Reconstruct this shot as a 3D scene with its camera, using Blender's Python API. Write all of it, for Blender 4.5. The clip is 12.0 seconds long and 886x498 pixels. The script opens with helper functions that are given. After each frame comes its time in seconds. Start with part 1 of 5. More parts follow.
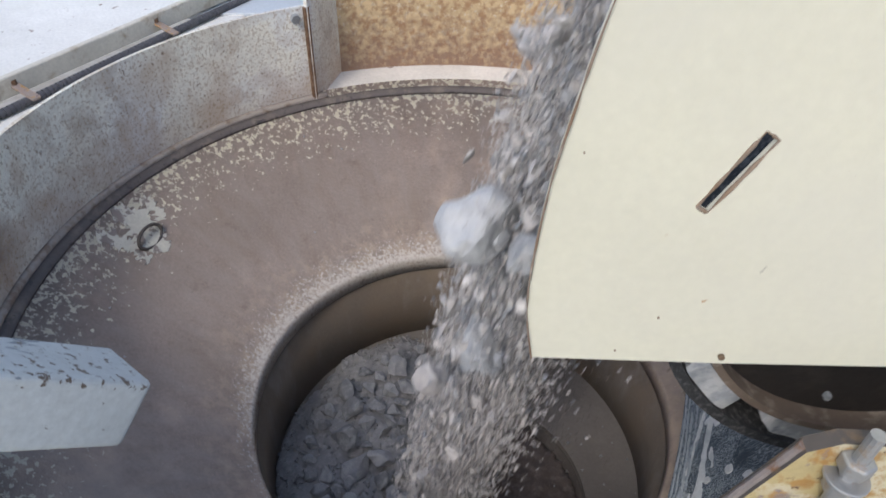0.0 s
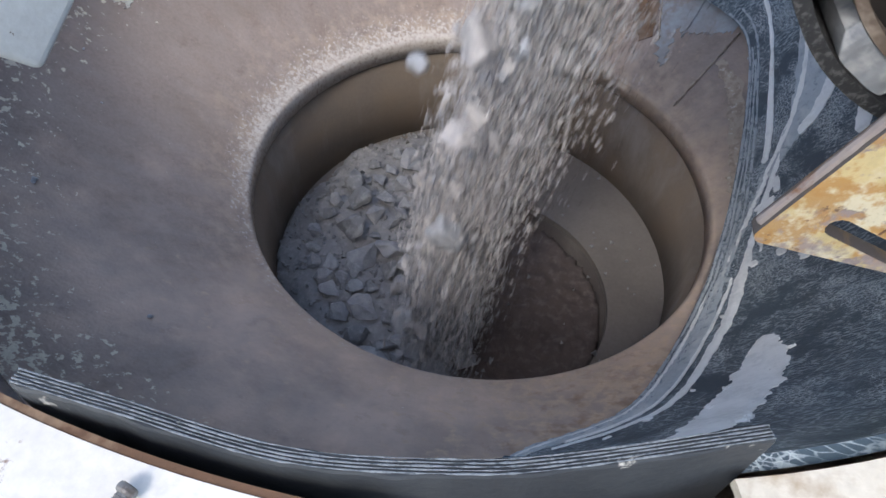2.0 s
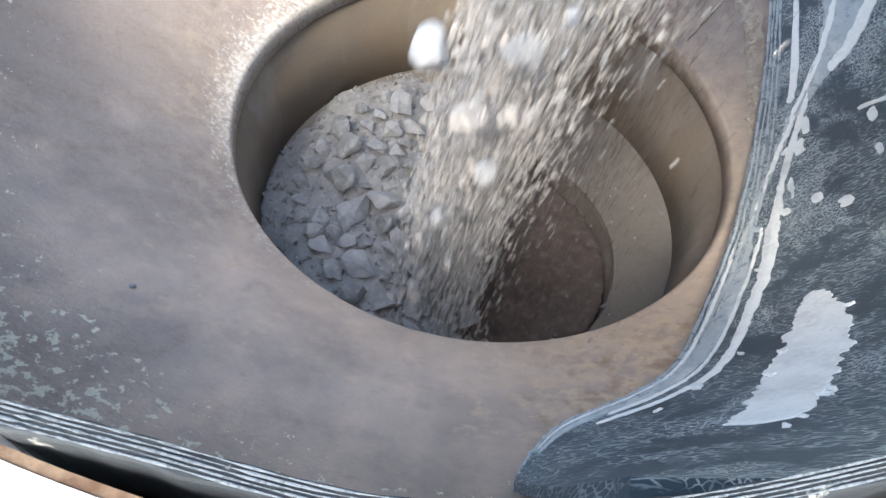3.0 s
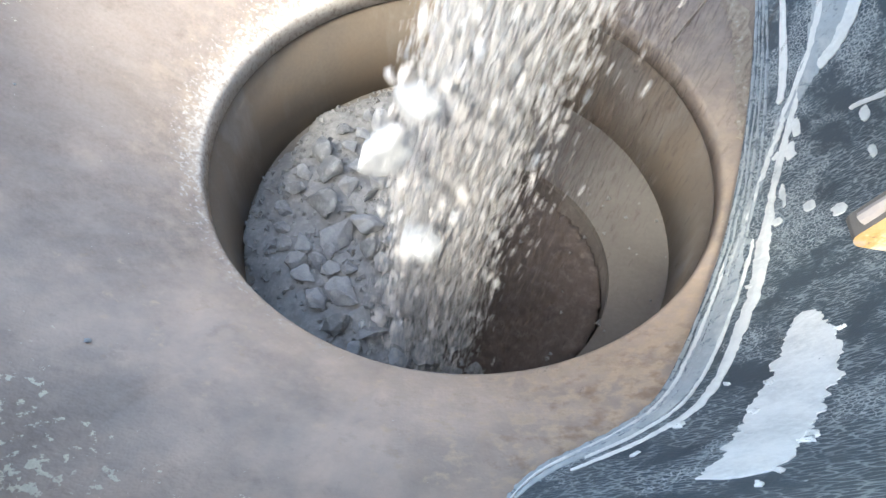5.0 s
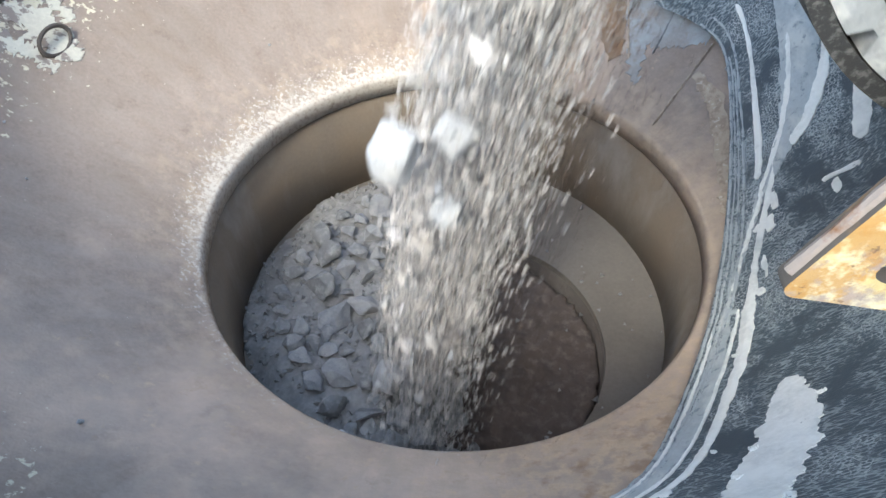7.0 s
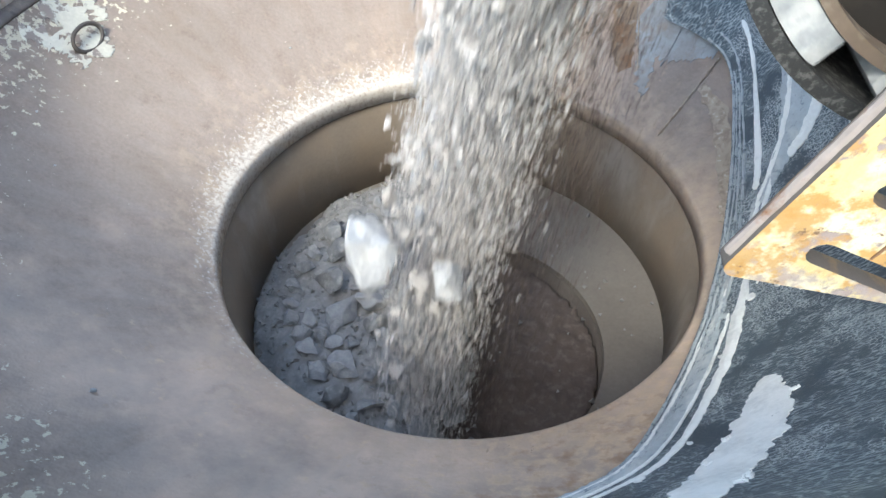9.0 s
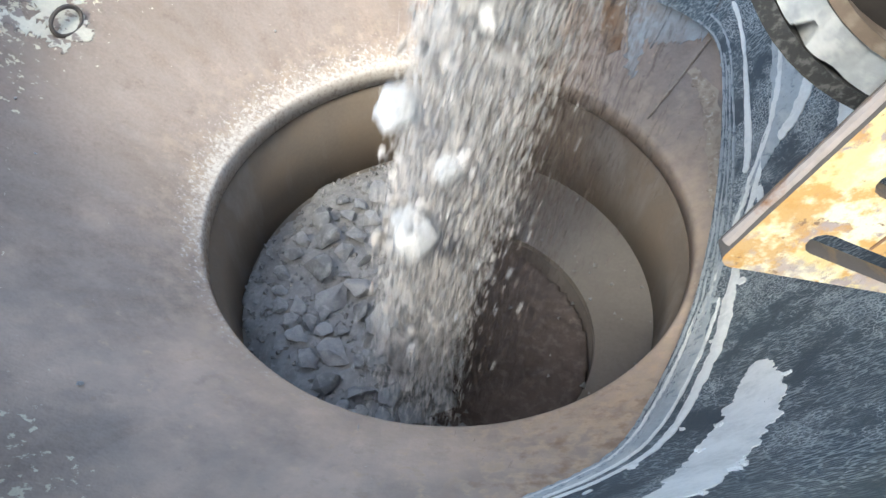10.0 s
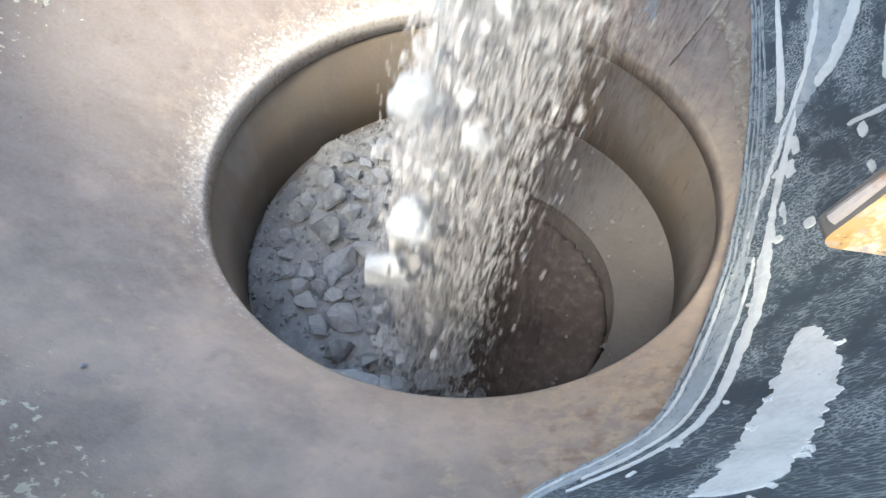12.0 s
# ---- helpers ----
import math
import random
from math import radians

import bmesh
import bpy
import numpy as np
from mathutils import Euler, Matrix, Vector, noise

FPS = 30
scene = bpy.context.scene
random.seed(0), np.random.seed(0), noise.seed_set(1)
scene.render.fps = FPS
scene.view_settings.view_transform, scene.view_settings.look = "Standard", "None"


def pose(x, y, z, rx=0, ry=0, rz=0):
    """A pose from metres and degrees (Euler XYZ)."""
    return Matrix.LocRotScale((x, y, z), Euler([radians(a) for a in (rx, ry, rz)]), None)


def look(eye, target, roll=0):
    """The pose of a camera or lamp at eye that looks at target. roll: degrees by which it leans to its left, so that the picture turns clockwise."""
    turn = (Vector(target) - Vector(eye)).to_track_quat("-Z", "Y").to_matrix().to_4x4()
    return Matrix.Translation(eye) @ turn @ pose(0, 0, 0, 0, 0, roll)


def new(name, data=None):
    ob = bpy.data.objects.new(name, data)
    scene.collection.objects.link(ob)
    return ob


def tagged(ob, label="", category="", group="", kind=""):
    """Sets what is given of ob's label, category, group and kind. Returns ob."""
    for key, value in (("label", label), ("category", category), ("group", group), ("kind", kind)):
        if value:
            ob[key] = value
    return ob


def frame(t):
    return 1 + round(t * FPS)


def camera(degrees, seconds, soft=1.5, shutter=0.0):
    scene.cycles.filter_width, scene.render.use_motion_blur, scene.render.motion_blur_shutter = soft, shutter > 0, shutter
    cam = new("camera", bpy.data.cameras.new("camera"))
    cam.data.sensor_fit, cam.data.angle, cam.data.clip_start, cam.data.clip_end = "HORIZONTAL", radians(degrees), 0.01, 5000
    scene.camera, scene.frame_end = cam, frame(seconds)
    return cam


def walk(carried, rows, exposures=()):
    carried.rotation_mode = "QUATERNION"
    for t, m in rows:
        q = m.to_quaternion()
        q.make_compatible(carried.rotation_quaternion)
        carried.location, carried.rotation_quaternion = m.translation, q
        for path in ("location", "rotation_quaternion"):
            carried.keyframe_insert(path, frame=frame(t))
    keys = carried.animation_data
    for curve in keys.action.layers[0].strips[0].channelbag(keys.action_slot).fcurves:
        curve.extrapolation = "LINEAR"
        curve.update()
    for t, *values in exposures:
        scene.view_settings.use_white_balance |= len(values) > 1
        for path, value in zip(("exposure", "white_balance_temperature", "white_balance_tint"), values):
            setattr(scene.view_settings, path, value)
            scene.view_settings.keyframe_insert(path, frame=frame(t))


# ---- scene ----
cam = camera(66.76, 12.0, shutter=0.13)
# seconds, place of the eye, turn; the origin is the middle of the feed opening
PATH = [
    (0, 0.0088, -0.9211, 1.2136, 49.104, -1.484, 5.115),
    (0.5, 0.0174, -0.9615, 1.0999, 45.366, -2.559, 8.599),
    (1, 0.0903, -1.0038, 1.0548, 43.432, -1.455, 17.418),
    (1.5, 0.0738, -0.9894, 1.0214, 40.476, -1.287, 12.317),
    (2, 0.0152, -0.9466, 0.9588, 37.938, -2.336, 7.931),
    (2.5, -0.0381, -0.9073, 0.9012, 33.716, -2.933, 5.879),
    (3, -0.0580, -0.8864, 0.8860, 33.406, -4.107, 5.380),
    (5, 0.0027, -0.8251, 0.8791, 33.523, -1.159, 3.864),
    (5.5, 0.0011, -0.8208, 0.8768, 36.947, -1.411, 2.723),
    (6, 0.0054, -0.8161, 0.8803, 39.753, -0.892, 1.951),
    (6.5, 0.0070, -0.8282, 0.8885, 40.322, -0.580, 2.159),
    (7, 0.0357, -0.8505, 0.8913, 40.964, 0.389, 3.362),
    (9, 0.0692, -0.8938, 0.9067, 41.971, 0.325, 6.064),
    (9.5, 0.0586, -0.8915, 0.9046, 41.131, -0.040, 5.219),
    (10, 0.0643, -0.8833, 0.9039, 40.492, -0.120, 5.000),
    (10.5, 0.0516, -0.8908, 0.9067, 39.172, -0.229, 5.272),
    (11, 0.0500, -0.8628, 0.9021, 35.980, 0.453, 3.851),
    (11.5, 0.0390, -0.8381, 0.8796, 36.025, 0.154, 3.389),
    (12, 0.0292, -0.8340, 0.8714, 36.243, 0.399, 3.957),
]
EXPOSURES = [(0.0, 0.72, 6600, 9), (0.5, 0.83, 6550, 9), (1.0, 0.97, 6500, 10), (1.5, 1.08, 6450, 9), (2.0, 1.15, 6450, 9), (2.5, 1.72, 6800, 5), (3.0, 2.25, 6900, 4),
             (5.0, 2.6, 6850, 1), (5.5, 2.2, 6800, 1), (6.0, 2.08, 6800, 1), (7.0, 2.03, 6750, 1), (9.0, 2.15, 6650, 0), (9.5, 2.08, 6750, 1), (10.5, 2.15, 6800, 1), (12.0, 2.4, 6850, 1)]
walk(cam, [(t, pose(*p)) for t, *p in PATH], EXPOSURES)

# ---- daylight ----
SUN_UP, SUN_FROM = 48.0, 201.0  # elevation, and compass bearing that the sun stands at (0 = +y, clockwise)
world = bpy.data.worlds.new("sky")
scene.world = world
world.use_nodes = True
wn = world.node_tree
sky = wn.nodes.new("ShaderNodeTexSky")
sky.sky_type, sky.sun_disc = "NISHITA", False
sky.sun_elevation, sky.sun_rotation = radians(SUN_UP), radians(SUN_FROM)
sky.air_density, sky.dust_density, sky.ozone_density = 1.0, 2.0, 0.8
wn.links.new(sky.outputs[0], wn.nodes["Background"].inputs[0])
wn.nodes["Background"].inputs[1].default_value = 0.15
sun = new("sun", bpy.data.lights.new("sun", "SUN"))
sun.data.energy, sun.data.angle, sun.data.color = 0.62, radians(10), (1.0, 0.96, 0.91)
_e, _b = radians(SUN_UP), radians(SUN_FROM)
SUN_DIR = Vector((math.sin(_b) * math.cos(_e), math.cos(_b) * math.cos(_e), math.sin(_e)))
sun.matrix_world = look(SUN_DIR * 20, (0, 0, 0))


# ---- materials ----
def surface(name, base, rough=0.6, metal=0.0, layers=(), bump=0.15, grain=120.0, vary=0.12, random_tone=0.0, spec=0.5):
    """A surface in layers. A layer: colour, scale of its noise, low and high threshold, and where wanted
    reach (inner, outer radius over which it fades), stretch, polar, rough, metal."""
    m = bpy.data.materials.new(name)
    m.use_nodes = True
    t = m.node_tree
    n, L = t.nodes, t.links
    bsdf = n["Principled BSDF"]
    bsdf.inputs["Specular IOR Level"].default_value = spec
    co = n.new("ShaderNodeTexCoord").outputs["Object"]
    sep = n.new("ShaderNodeSeparateXYZ")
    L.new(co, sep.inputs[0])

    def calc(op, a, b=None, c=None):
        k = n.new("ShaderNodeMath")
        k.operation = op
        for i, v in enumerate((a, b, c)):
            if v is None:
                continue
            if isinstance(v, (int, float)):
                k.inputs[i].default_value = v
            else:
                L.new(v, k.inputs[i])
        return k.outputs[0]

    rad = calc("SQRT", calc("ADD", calc("MULTIPLY", sep.outputs[0], sep.outputs[0]), calc("MULTIPLY", sep.outputs[1], sep.outputs[1])))
    ang = calc("ARCTAN2", sep.outputs[0], calc("MULTIPLY", sep.outputs[1], -1.0))

    def noise_of(scale, stretch=(1, 1, 1), polar=False, detail=6.0):
        v = co
        if polar:
            cb = n.new("ShaderNodeCombineXYZ")
            L.new(rad, cb.inputs[0]), L.new(ang, cb.inputs[1])
            v = cb.outputs[0]
        mp = n.new("ShaderNodeMapping")
        mp.inputs["Scale"].default_value = stretch
        L.new(v, mp.inputs[0])
        tx = n.new("ShaderNodeTexNoise")
        tx.inputs["Scale"].default_value, tx.inputs["Detail"].default_value = scale, detail
        tx.inputs["Roughness"].default_value = 0.62
        L.new(mp.outputs[0], tx.inputs[0])
        return tx.outputs[0]

    def span(v, lo, hi, a=0.0, b=1.0):
        k = n.new("ShaderNodeMapRange")
        L.new(v, k.inputs[0])
        for i, x in enumerate((lo, hi, a, b)):
            k.inputs[i + 1].default_value = x
        return k.outputs[0]

    def mix(f, a, b, kind="RGBA", blend="MIX"):
        k = n.new("ShaderNodeMix")
        k.data_type, k.blend_type = kind, blend
        ia, ib, o = (6, 7, 2) if kind == "RGBA" else (2, 3, 0)
        for i, v in ((0, f), (ia, a), (ib, b)):
            if isinstance(v, (int, float)):
                k.inputs[i].default_value = v
            elif isinstance(v, tuple):
                k.inputs[i].default_value = (*v[:3], 1.0)
            else:
                L.new(v, k.inputs[i])
        return k.outputs[o]

    tone = mix(span(noise_of(4.0), 0.3, 0.7), tuple(c * (1 - vary) for c in base), tuple(min(1, c * (1 + vary)) for c in base))
    fine = noise_of(grain)
    tone = mix(1.0, tone, mix(span(fine, 0.25, 0.75), (1 - vary,) * 3, (1 + vary,) * 3), blend="MULTIPLY")
    if random_tone:
        info = n.new("ShaderNodeObjectInfo")
        k = span(info.outputs["Random"], 0, 1, 1 - random_tone, 1 + random_tone)
        cb = n.new("ShaderNodeCombineXYZ")
        for i, s in enumerate((1.0, 1.0, 1.0)):
            L.new(k, cb.inputs[i])
        tone = mix(1.0, tone, cb.outputs[0], blend="MULTIPLY")
    ro = calc("ADD", span(fine, 0.2, 0.8, -0.08, 0.08), rough)
    me = span(fine, 0, 1, metal, metal)
    height = fine
    for la in layers:
        if "crack" in la:  # thin lines between cells, where the mask noise is high
            mp = n.new("ShaderNodeMapping")
            mp.inputs["Scale"].default_value = la.get("stretch", (1, 1, 1))
            L.new(co, mp.inputs[0])
            wob = n.new("ShaderNodeVectorMath")
            wob.operation = "MULTIPLY_ADD"
            tn = n.new("ShaderNodeTexNoise")
            tn.inputs["Scale"].default_value = la["scale"] * 1.3
            L.new(mp.outputs[0], tn.inputs[0])
            L.new(tn.outputs[1], wob.inputs[0])
            wob.inputs[1].default_value = (0.45 / la["scale"],) * 3
            L.new(mp.outputs[0], wob.inputs[2])
            vo = n.new("ShaderNodeTexVoronoi")
            vo.feature = "DISTANCE_TO_EDGE"
            vo.inputs["Scale"].default_value = la["scale"]
            L.new(wob.outputs[0], vo.inputs[0])
            line = span(vo.outputs[0], la["crack"], la["crack"] * 0.4)
            v = calc("MULTIPLY", line, span(noise_of(la.get("patch", 9), detail=5.0), *la.get("where", (0.4, 0.6))))
        else:
            v = noise_of(la["scale"], la.get("stretch", (1, 1, 1)), la.get("polar", False), la.get("detail", 6.0))
        if "reach" in la:
            v = calc("ADD", v, calc("MULTIPLY", span(rad, *la["reach"]), -0.5))
        if "reach2" in la:
            v = calc("ADD", v, calc("MULTIPLY", span(rad, *la["reach2"]), -0.5))
        if "rise" in la:  # fades with height
            v = calc("ADD", v, calc("MULTIPLY", span(sep.outputs[2], *la["rise"]), -0.5))
        if "along" in la:  # fades along x
            v = calc("ADD", v, calc("MULTIPLY", span(sep.outputs[0], *la["along"]), -0.5))
        if "aside" in la:  # fades along y
            v = calc("ADD", v, calc("MULTIPLY", span(sep.outputs[1], *la["aside"]), -0.5))
        f = span(v, la["lo"], la["hi"])
        f = calc("MULTIPLY", f, la.get("most", 1.0))
        tone = mix(f, tone, la["col"])
        ro = mix(f, ro, la.get("rough", rough), "FLOAT")
        me = mix(f, me, la.get("metal", metal), "FLOAT")
        if la.get("lift"):
            height = calc("ADD", height, calc("MULTIPLY", f, la["lift"]))
    L.new(tone, bsdf.inputs["Base Color"])
    L.new(ro, bsdf.inputs["Roughness"])
    L.new(me, bsdf.inputs["Metallic"])
    bp = n.new("ShaderNodeBump")
    bp.inputs["Strength"].default_value, bp.inputs["Distance"].default_value = bump, 0.004
    L.new(height, bp.inputs["Height"])
    L.new(bp.outputs[0], bsdf.inputs["Normal"])
    return m


M_FLAKE = surface("flaking_paint", (0.60, 0.57, 0.48), 0.7, 0.0, [dict(col=(0.26, 0.215, 0.19), scale=30, lo=0.53, hi=0.57)], bump=0.3)
RUST = (0.17, 0.075, 0.03)
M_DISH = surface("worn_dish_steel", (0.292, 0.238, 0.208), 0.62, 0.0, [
    # brown dust-rust near side, painted extra pale to make up for weak light there
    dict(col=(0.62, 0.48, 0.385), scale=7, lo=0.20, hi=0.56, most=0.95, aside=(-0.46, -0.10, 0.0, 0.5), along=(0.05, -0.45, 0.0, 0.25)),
    dict(col=(0.26, 0.205, 0.165), scale=5, lo=0.5, hi=0.75, most=0.6),
    dict(col=(0.37, 0.325, 0.295), scale=9, lo=0.35, hi=0.8, most=0.6, stretch=(1, 1.5, 1), polar=True),
    dict(col=(0.70, 0.66, 0.54), scale=78, lo=0.495, hi=0.53, reach=(0.82, 0.66, 0.0, 0.42), rough=0.7, lift=0.6),
    dict(col=(0.60, 0.46, 0.33), scale=48, lo=0.38, hi=0.54, most=0.8, along=(0.30, -0.10, 0.0, 0.4), aside=(-0.40, -0.1, 0.0, 0.5), reach=(0.62, 0.75, 0.0, 0.4)),
    dict(col=(0.13, 0.10, 0.09), scale=24, lo=0.60, hi=0.72, most=0.3),
    dict(col=(0.30, 0.19, 0.12), scale=34, lo=0.50, hi=0.64, most=0.6, aside=(-0.42, -0.2, 0.0, 0.5), along=(0.16, -0.05, 0.0, 0.4)),
    dict(col=(0.46, 0.37, 0.29), scale=38, lo=0.34, hi=0.60, reach=(0.45, 0.60, 0.0, 0.6), most=0.7),
    # pale worn lip flecks plus painted glare, faded out to the near and right
    dict(col=(0.62, 0.585, 0.54), scale=125, lo=0.36, hi=0.52, reach=(0.45, 0.565, 0.0, 0.85), rough=0.5, most=0.9, aside=(0.05, -0.40, 0.0, 0.40), along=(0.0, 0.36, 0.0, 0.62)),
    dict(col=(0.58, 0.545, 0.50), scale=40, lo=0.30, hi=0.60, reach=(0.452, 0.52, 0.0, 0.8), rough=0.5, most=0.5, aside=(0.05, -0.40, 0.0, 0.40), along=(0.0, 0.36, 0.0, 0.62)),
], bump=0.35, grain=150, vary=0.16, spec=0.15)
M_BORE = surface("bore_steel", (0.170, 0.140, 0.112), 0.7, 0.0, [
    dict(col=(0.20, 0.150, 0.105), scale=6, lo=0.42, hi=0.7, most=0.7),
    dict(col=(0.235, 0.215, 0.195), scale=10, lo=0.5, hi=0.75, stretch=(1, 1, 0.3))], bump=0.2)
M_LEDGE = surface("dusty_ledge", (0.17, 0.152, 0.135), 0.8, 0.0, [dict(col=(0.125, 0.11, 0.098), scale=11, lo=0.5, hi=0.8, most=0.6)], bump=0.2)
# near-black so the feed hole's shade sits in the colour; lifting eye uses it too
M_PITSTEEL = surface("dark_steel_pit_shade", (0.085, 0.072, 0.064), 0.75, 0.0, [dict(col=(0.15, 0.13, 0.115), scale=9, lo=0.5, hi=0.72)])
M_WALL = surface("rusted_cream_paint", (0.80, 0.77, 0.68), 0.6, 0.0, [
    dict(col=(0.72, 0.745, 0.77), scale=3.5, lo=0.46, hi=0.58),
    dict(col=(0.56, 0.45, 0.32), scale=7, lo=0.48, hi=0.66, most=0.7),
    dict(col=(0.22, 0.145, 0.105), scale=5, lo=0.28, hi=0.5, most=0.9, aside=(-0.30, 0.12, 0.0, 0.6)),
    dict(col=(0.50, 0.38, 0.28), scale=14, lo=0.24, hi=0.52, most=0.6, rise=(0.33, 0.46, 0.0, 0.6)),
    dict(col=(0.38, 0.27, 0.17), scale=150, lo=0.52, hi=0.60, most=0.6),
    dict(col=(0.22, 0.15, 0.10), scale=105, lo=0.62, hi=0.67, most=0.8)], bump=0.3)
M_RUSTWALL = surface("heavily_rusted_wall", (0.64, 0.49, 0.29), 0.75, 0.0, [
    dict(col=(0.66, 0.58, 0.43), scale=70, lo=0.55, hi=0.62, most=0.85),
    dict(col=(0.36, 0.20, 0.105), scale=45, lo=0.46, hi=0.60, most=0.85),
    dict(col=(0.24, 0.15, 0.11), scale=60, lo=0.12, hi=0.55, most=0.9, rise=(0.32, 0.50, 0.0, 0.8))], bump=0.4)
M_WHITE = surface("white_paint", (0.74, 0.72, 0.68), 0.45, 0.0, [
    dict(col=(0.60, 0.58, 0.52), scale=5, lo=0.45, hi=0.75, most=0.6),
    dict(col=RUST, scale=26, lo=0.66, hi=0.70)], bump=0.08)
M_BEIGE = surface("dusty_beige_paint", (0.60, 0.56, 0.48), 0.6, 0.0, [
    dict(col=(0.33, 0.24, 0.15), scale=12, lo=0.56, hi=0.7)], bump=0.15)
M_CREAM = surface("cream_plate_paint", (0.64, 0.62, 0.50), 0.5, 0.0, [
    dict(col=(0.60, 0.58, 0.50), scale=3, lo=0.4, hi=0.7),
    dict(col=(0.38, 0.22, 0.09), scale=40, lo=0.70, hi=0.74)], bump=0.05, vary=0.04)
M_ARM = surface("arm_paint", (0.56, 0.58, 0.575), 0.5, 0.0, [
    dict(col=(0.24, 0.26, 0.29), scale=24, lo=0.585, hi=0.60, stretch=(0.35, 1, 1), aside=(0.003, 0.010, 0.0, 0.5)),
    dict(col=(0.10, 0.055, 0.03), scale=80, lo=0.57, hi=0.60, aside=(0.008, 0.016, 0.0, 0.4), most=0.9),
    dict(col=(0.085, 0.05, 0.03), scale=75, lo=0.66, hi=0.68, stretch=(0.6, 1, 1)),
    dict(col=(0.34, 0.30, 0.24), scale=60, lo=0.56, hi=0.66, aside=(0.066, 0.060, 0.0, 0.4), most=0.7)], bump=0.12)
M_YELLOW = surface("rusted_yellow_paint", (0.45, 0.365, 0.185), 0.6, 0.0, [
    dict(col=(0.54, 0.49, 0.35), scale=20, lo=0.46, hi=0.56),
    dict(col=(0.36, 0.195, 0.055), scale=42, lo=0.50, hi=0.58, most=0.9),
    dict(col=(0.24, 0.195, 0.185), scale=34, lo=0.555, hi=0.60, lift=-0.6),
    dict(col=(0.34, 0.19, 0.06), scale=60, lo=0.34, hi=0.46, along=(0.212, 0.26, 0.0, 0.4), most=0.85),
    dict(col=(0.27, 0.225, 0.215), scale=70, lo=0.38, hi=0.50, rise=(0.565, 0.625, 0.0, 0.5), most=0.85, lift=-0.4),
    dict(col=(0.13, 0.075, 0.045), scale=85, lo=0.61, hi=0.66)], bump=0.4)
M_EDGE = surface("bare_plate_edge", (0.25, 0.215, 0.205), 0.6, 0.2, [dict(col=RUST, scale=30, lo=0.5, hi=0.6)], bump=0.3)
M_DARKEDGE = surface("dark_cut_edge", (0.085, 0.075, 0.07), 0.7, 0.1, [dict(col=(0.16, 0.11, 0.07), scale=30, lo=0.5, hi=0.62)], bump=0.3)
M_RUST = surface("rust", (0.14, 0.078, 0.045), 0.85, 0.0, [dict(col=(0.25, 0.17, 0.11), scale=30, lo=0.5, hi=0.65)], bump=0.4)
M_RUBBER = surface("worn_black_rubber", (0.046, 0.074, 0.098), 0.5, 0.0, [
    dict(col=(0.075, 0.108, 0.138), scale=7, lo=0.45, hi=0.75, most=0.7),
    dict(col=(0.54, 0.60, 0.63), scale=190, lo=0.1, hi=0.8, crack=0.085, stretch=(0.8, 1.0, 0.8), patch=6, where=(0.52, 0.58), most=0.8, lift=-0.3),
    dict(col=(0.44, 0.51, 0.54), scale=260, lo=0.1, hi=0.8, crack=0.10, stretch=(0.22, 1.0, 0.22), patch=14, where=(0.40, 0.54), most=0.6, lift=-0.3),
    dict(col=(0.50, 0.55, 0.58), scale=90, lo=0.69, hi=0.71, stretch=(0.5, 1.0, 0.5))], bump=0.25, grain=300)
M_STRIPFACE = surface("dusty_rubber", (0.03, 0.035, 0.042), 0.7, 0.0, [
    dict(col=(0.07, 0.078, 0.085), scale=10, lo=0.45, hi=0.7, most=0.8),
    dict(col=(0.5, 0.49, 0.45), scale=30, lo=0.66, hi=0.70)], bump=0.25)
M_BELT = surface("belt_rubber", (0.022, 0.023, 0.025), 0.75, 0.0, [dict(col=(0.09, 0.09, 0.09), scale=160, lo=0.5, hi=0.62)], bump=0.5)
M_THREAD = surface("frayed_white_cord", (0.22, 0.245, 0.27), 0.9, 0.0, [dict(col=(0.12, 0.14, 0.16), scale=320, lo=0.50, hi=0.60)], bump=0.6, grain=400)
M_PLY = surface("slurried_cord", (0.46, 0.51, 0.54), 0.9, 0.0, [dict(col=(0.22, 0.26, 0.30), scale=70, lo=0.54, hi=0.62)], bump=0.6, grain=400)
M_SLURRY = surface("dried_grey_slurry", (0.80, 0.82, 0.805), 0.85, 0.0, [
    dict(col=(0.88, 0.895, 0.88), scale=20, lo=0.42, hi=0.62),
    dict(col=(0.50, 0.54, 0.55), scale=14, lo=0.55, hi=0.70, most=0.7),
    dict(col=(0.10, 0.13, 0.17), scale=55, lo=0.68, hi=0.71)], bump=0.25)
M_SMEAR = surface("thin_slurry_film", (0.42, 0.47, 0.50), 0.8, 0.0, [
    dict(col=(0.62, 0.65, 0.64), scale=26, lo=0.47, hi=0.62, most=0.8, stretch=(1, 0.5, 1)),
    dict(col=(0.16, 0.20, 0.25), scale=60, lo=0.56, hi=0.66, most=0.7)], bump=0.2)
M_STONE = surface("grey_limestone", (0.45, 0.46, 0.475), 0.88, 0.0, [
    dict(col=(0.58, 0.58, 0.575), scale=4, lo=0.48, hi=0.66, most=0.7),
    dict(col=(0.30, 0.31, 0.33), scale=3, lo=0.55, hi=0.70, most=0.5),
    dict(col=(0.29, 0.30, 0.315), scale=24, lo=0.58, hi=0.70, most=0.6, lift=-0.5)], bump=0.7, grain=60, random_tone=0.25)
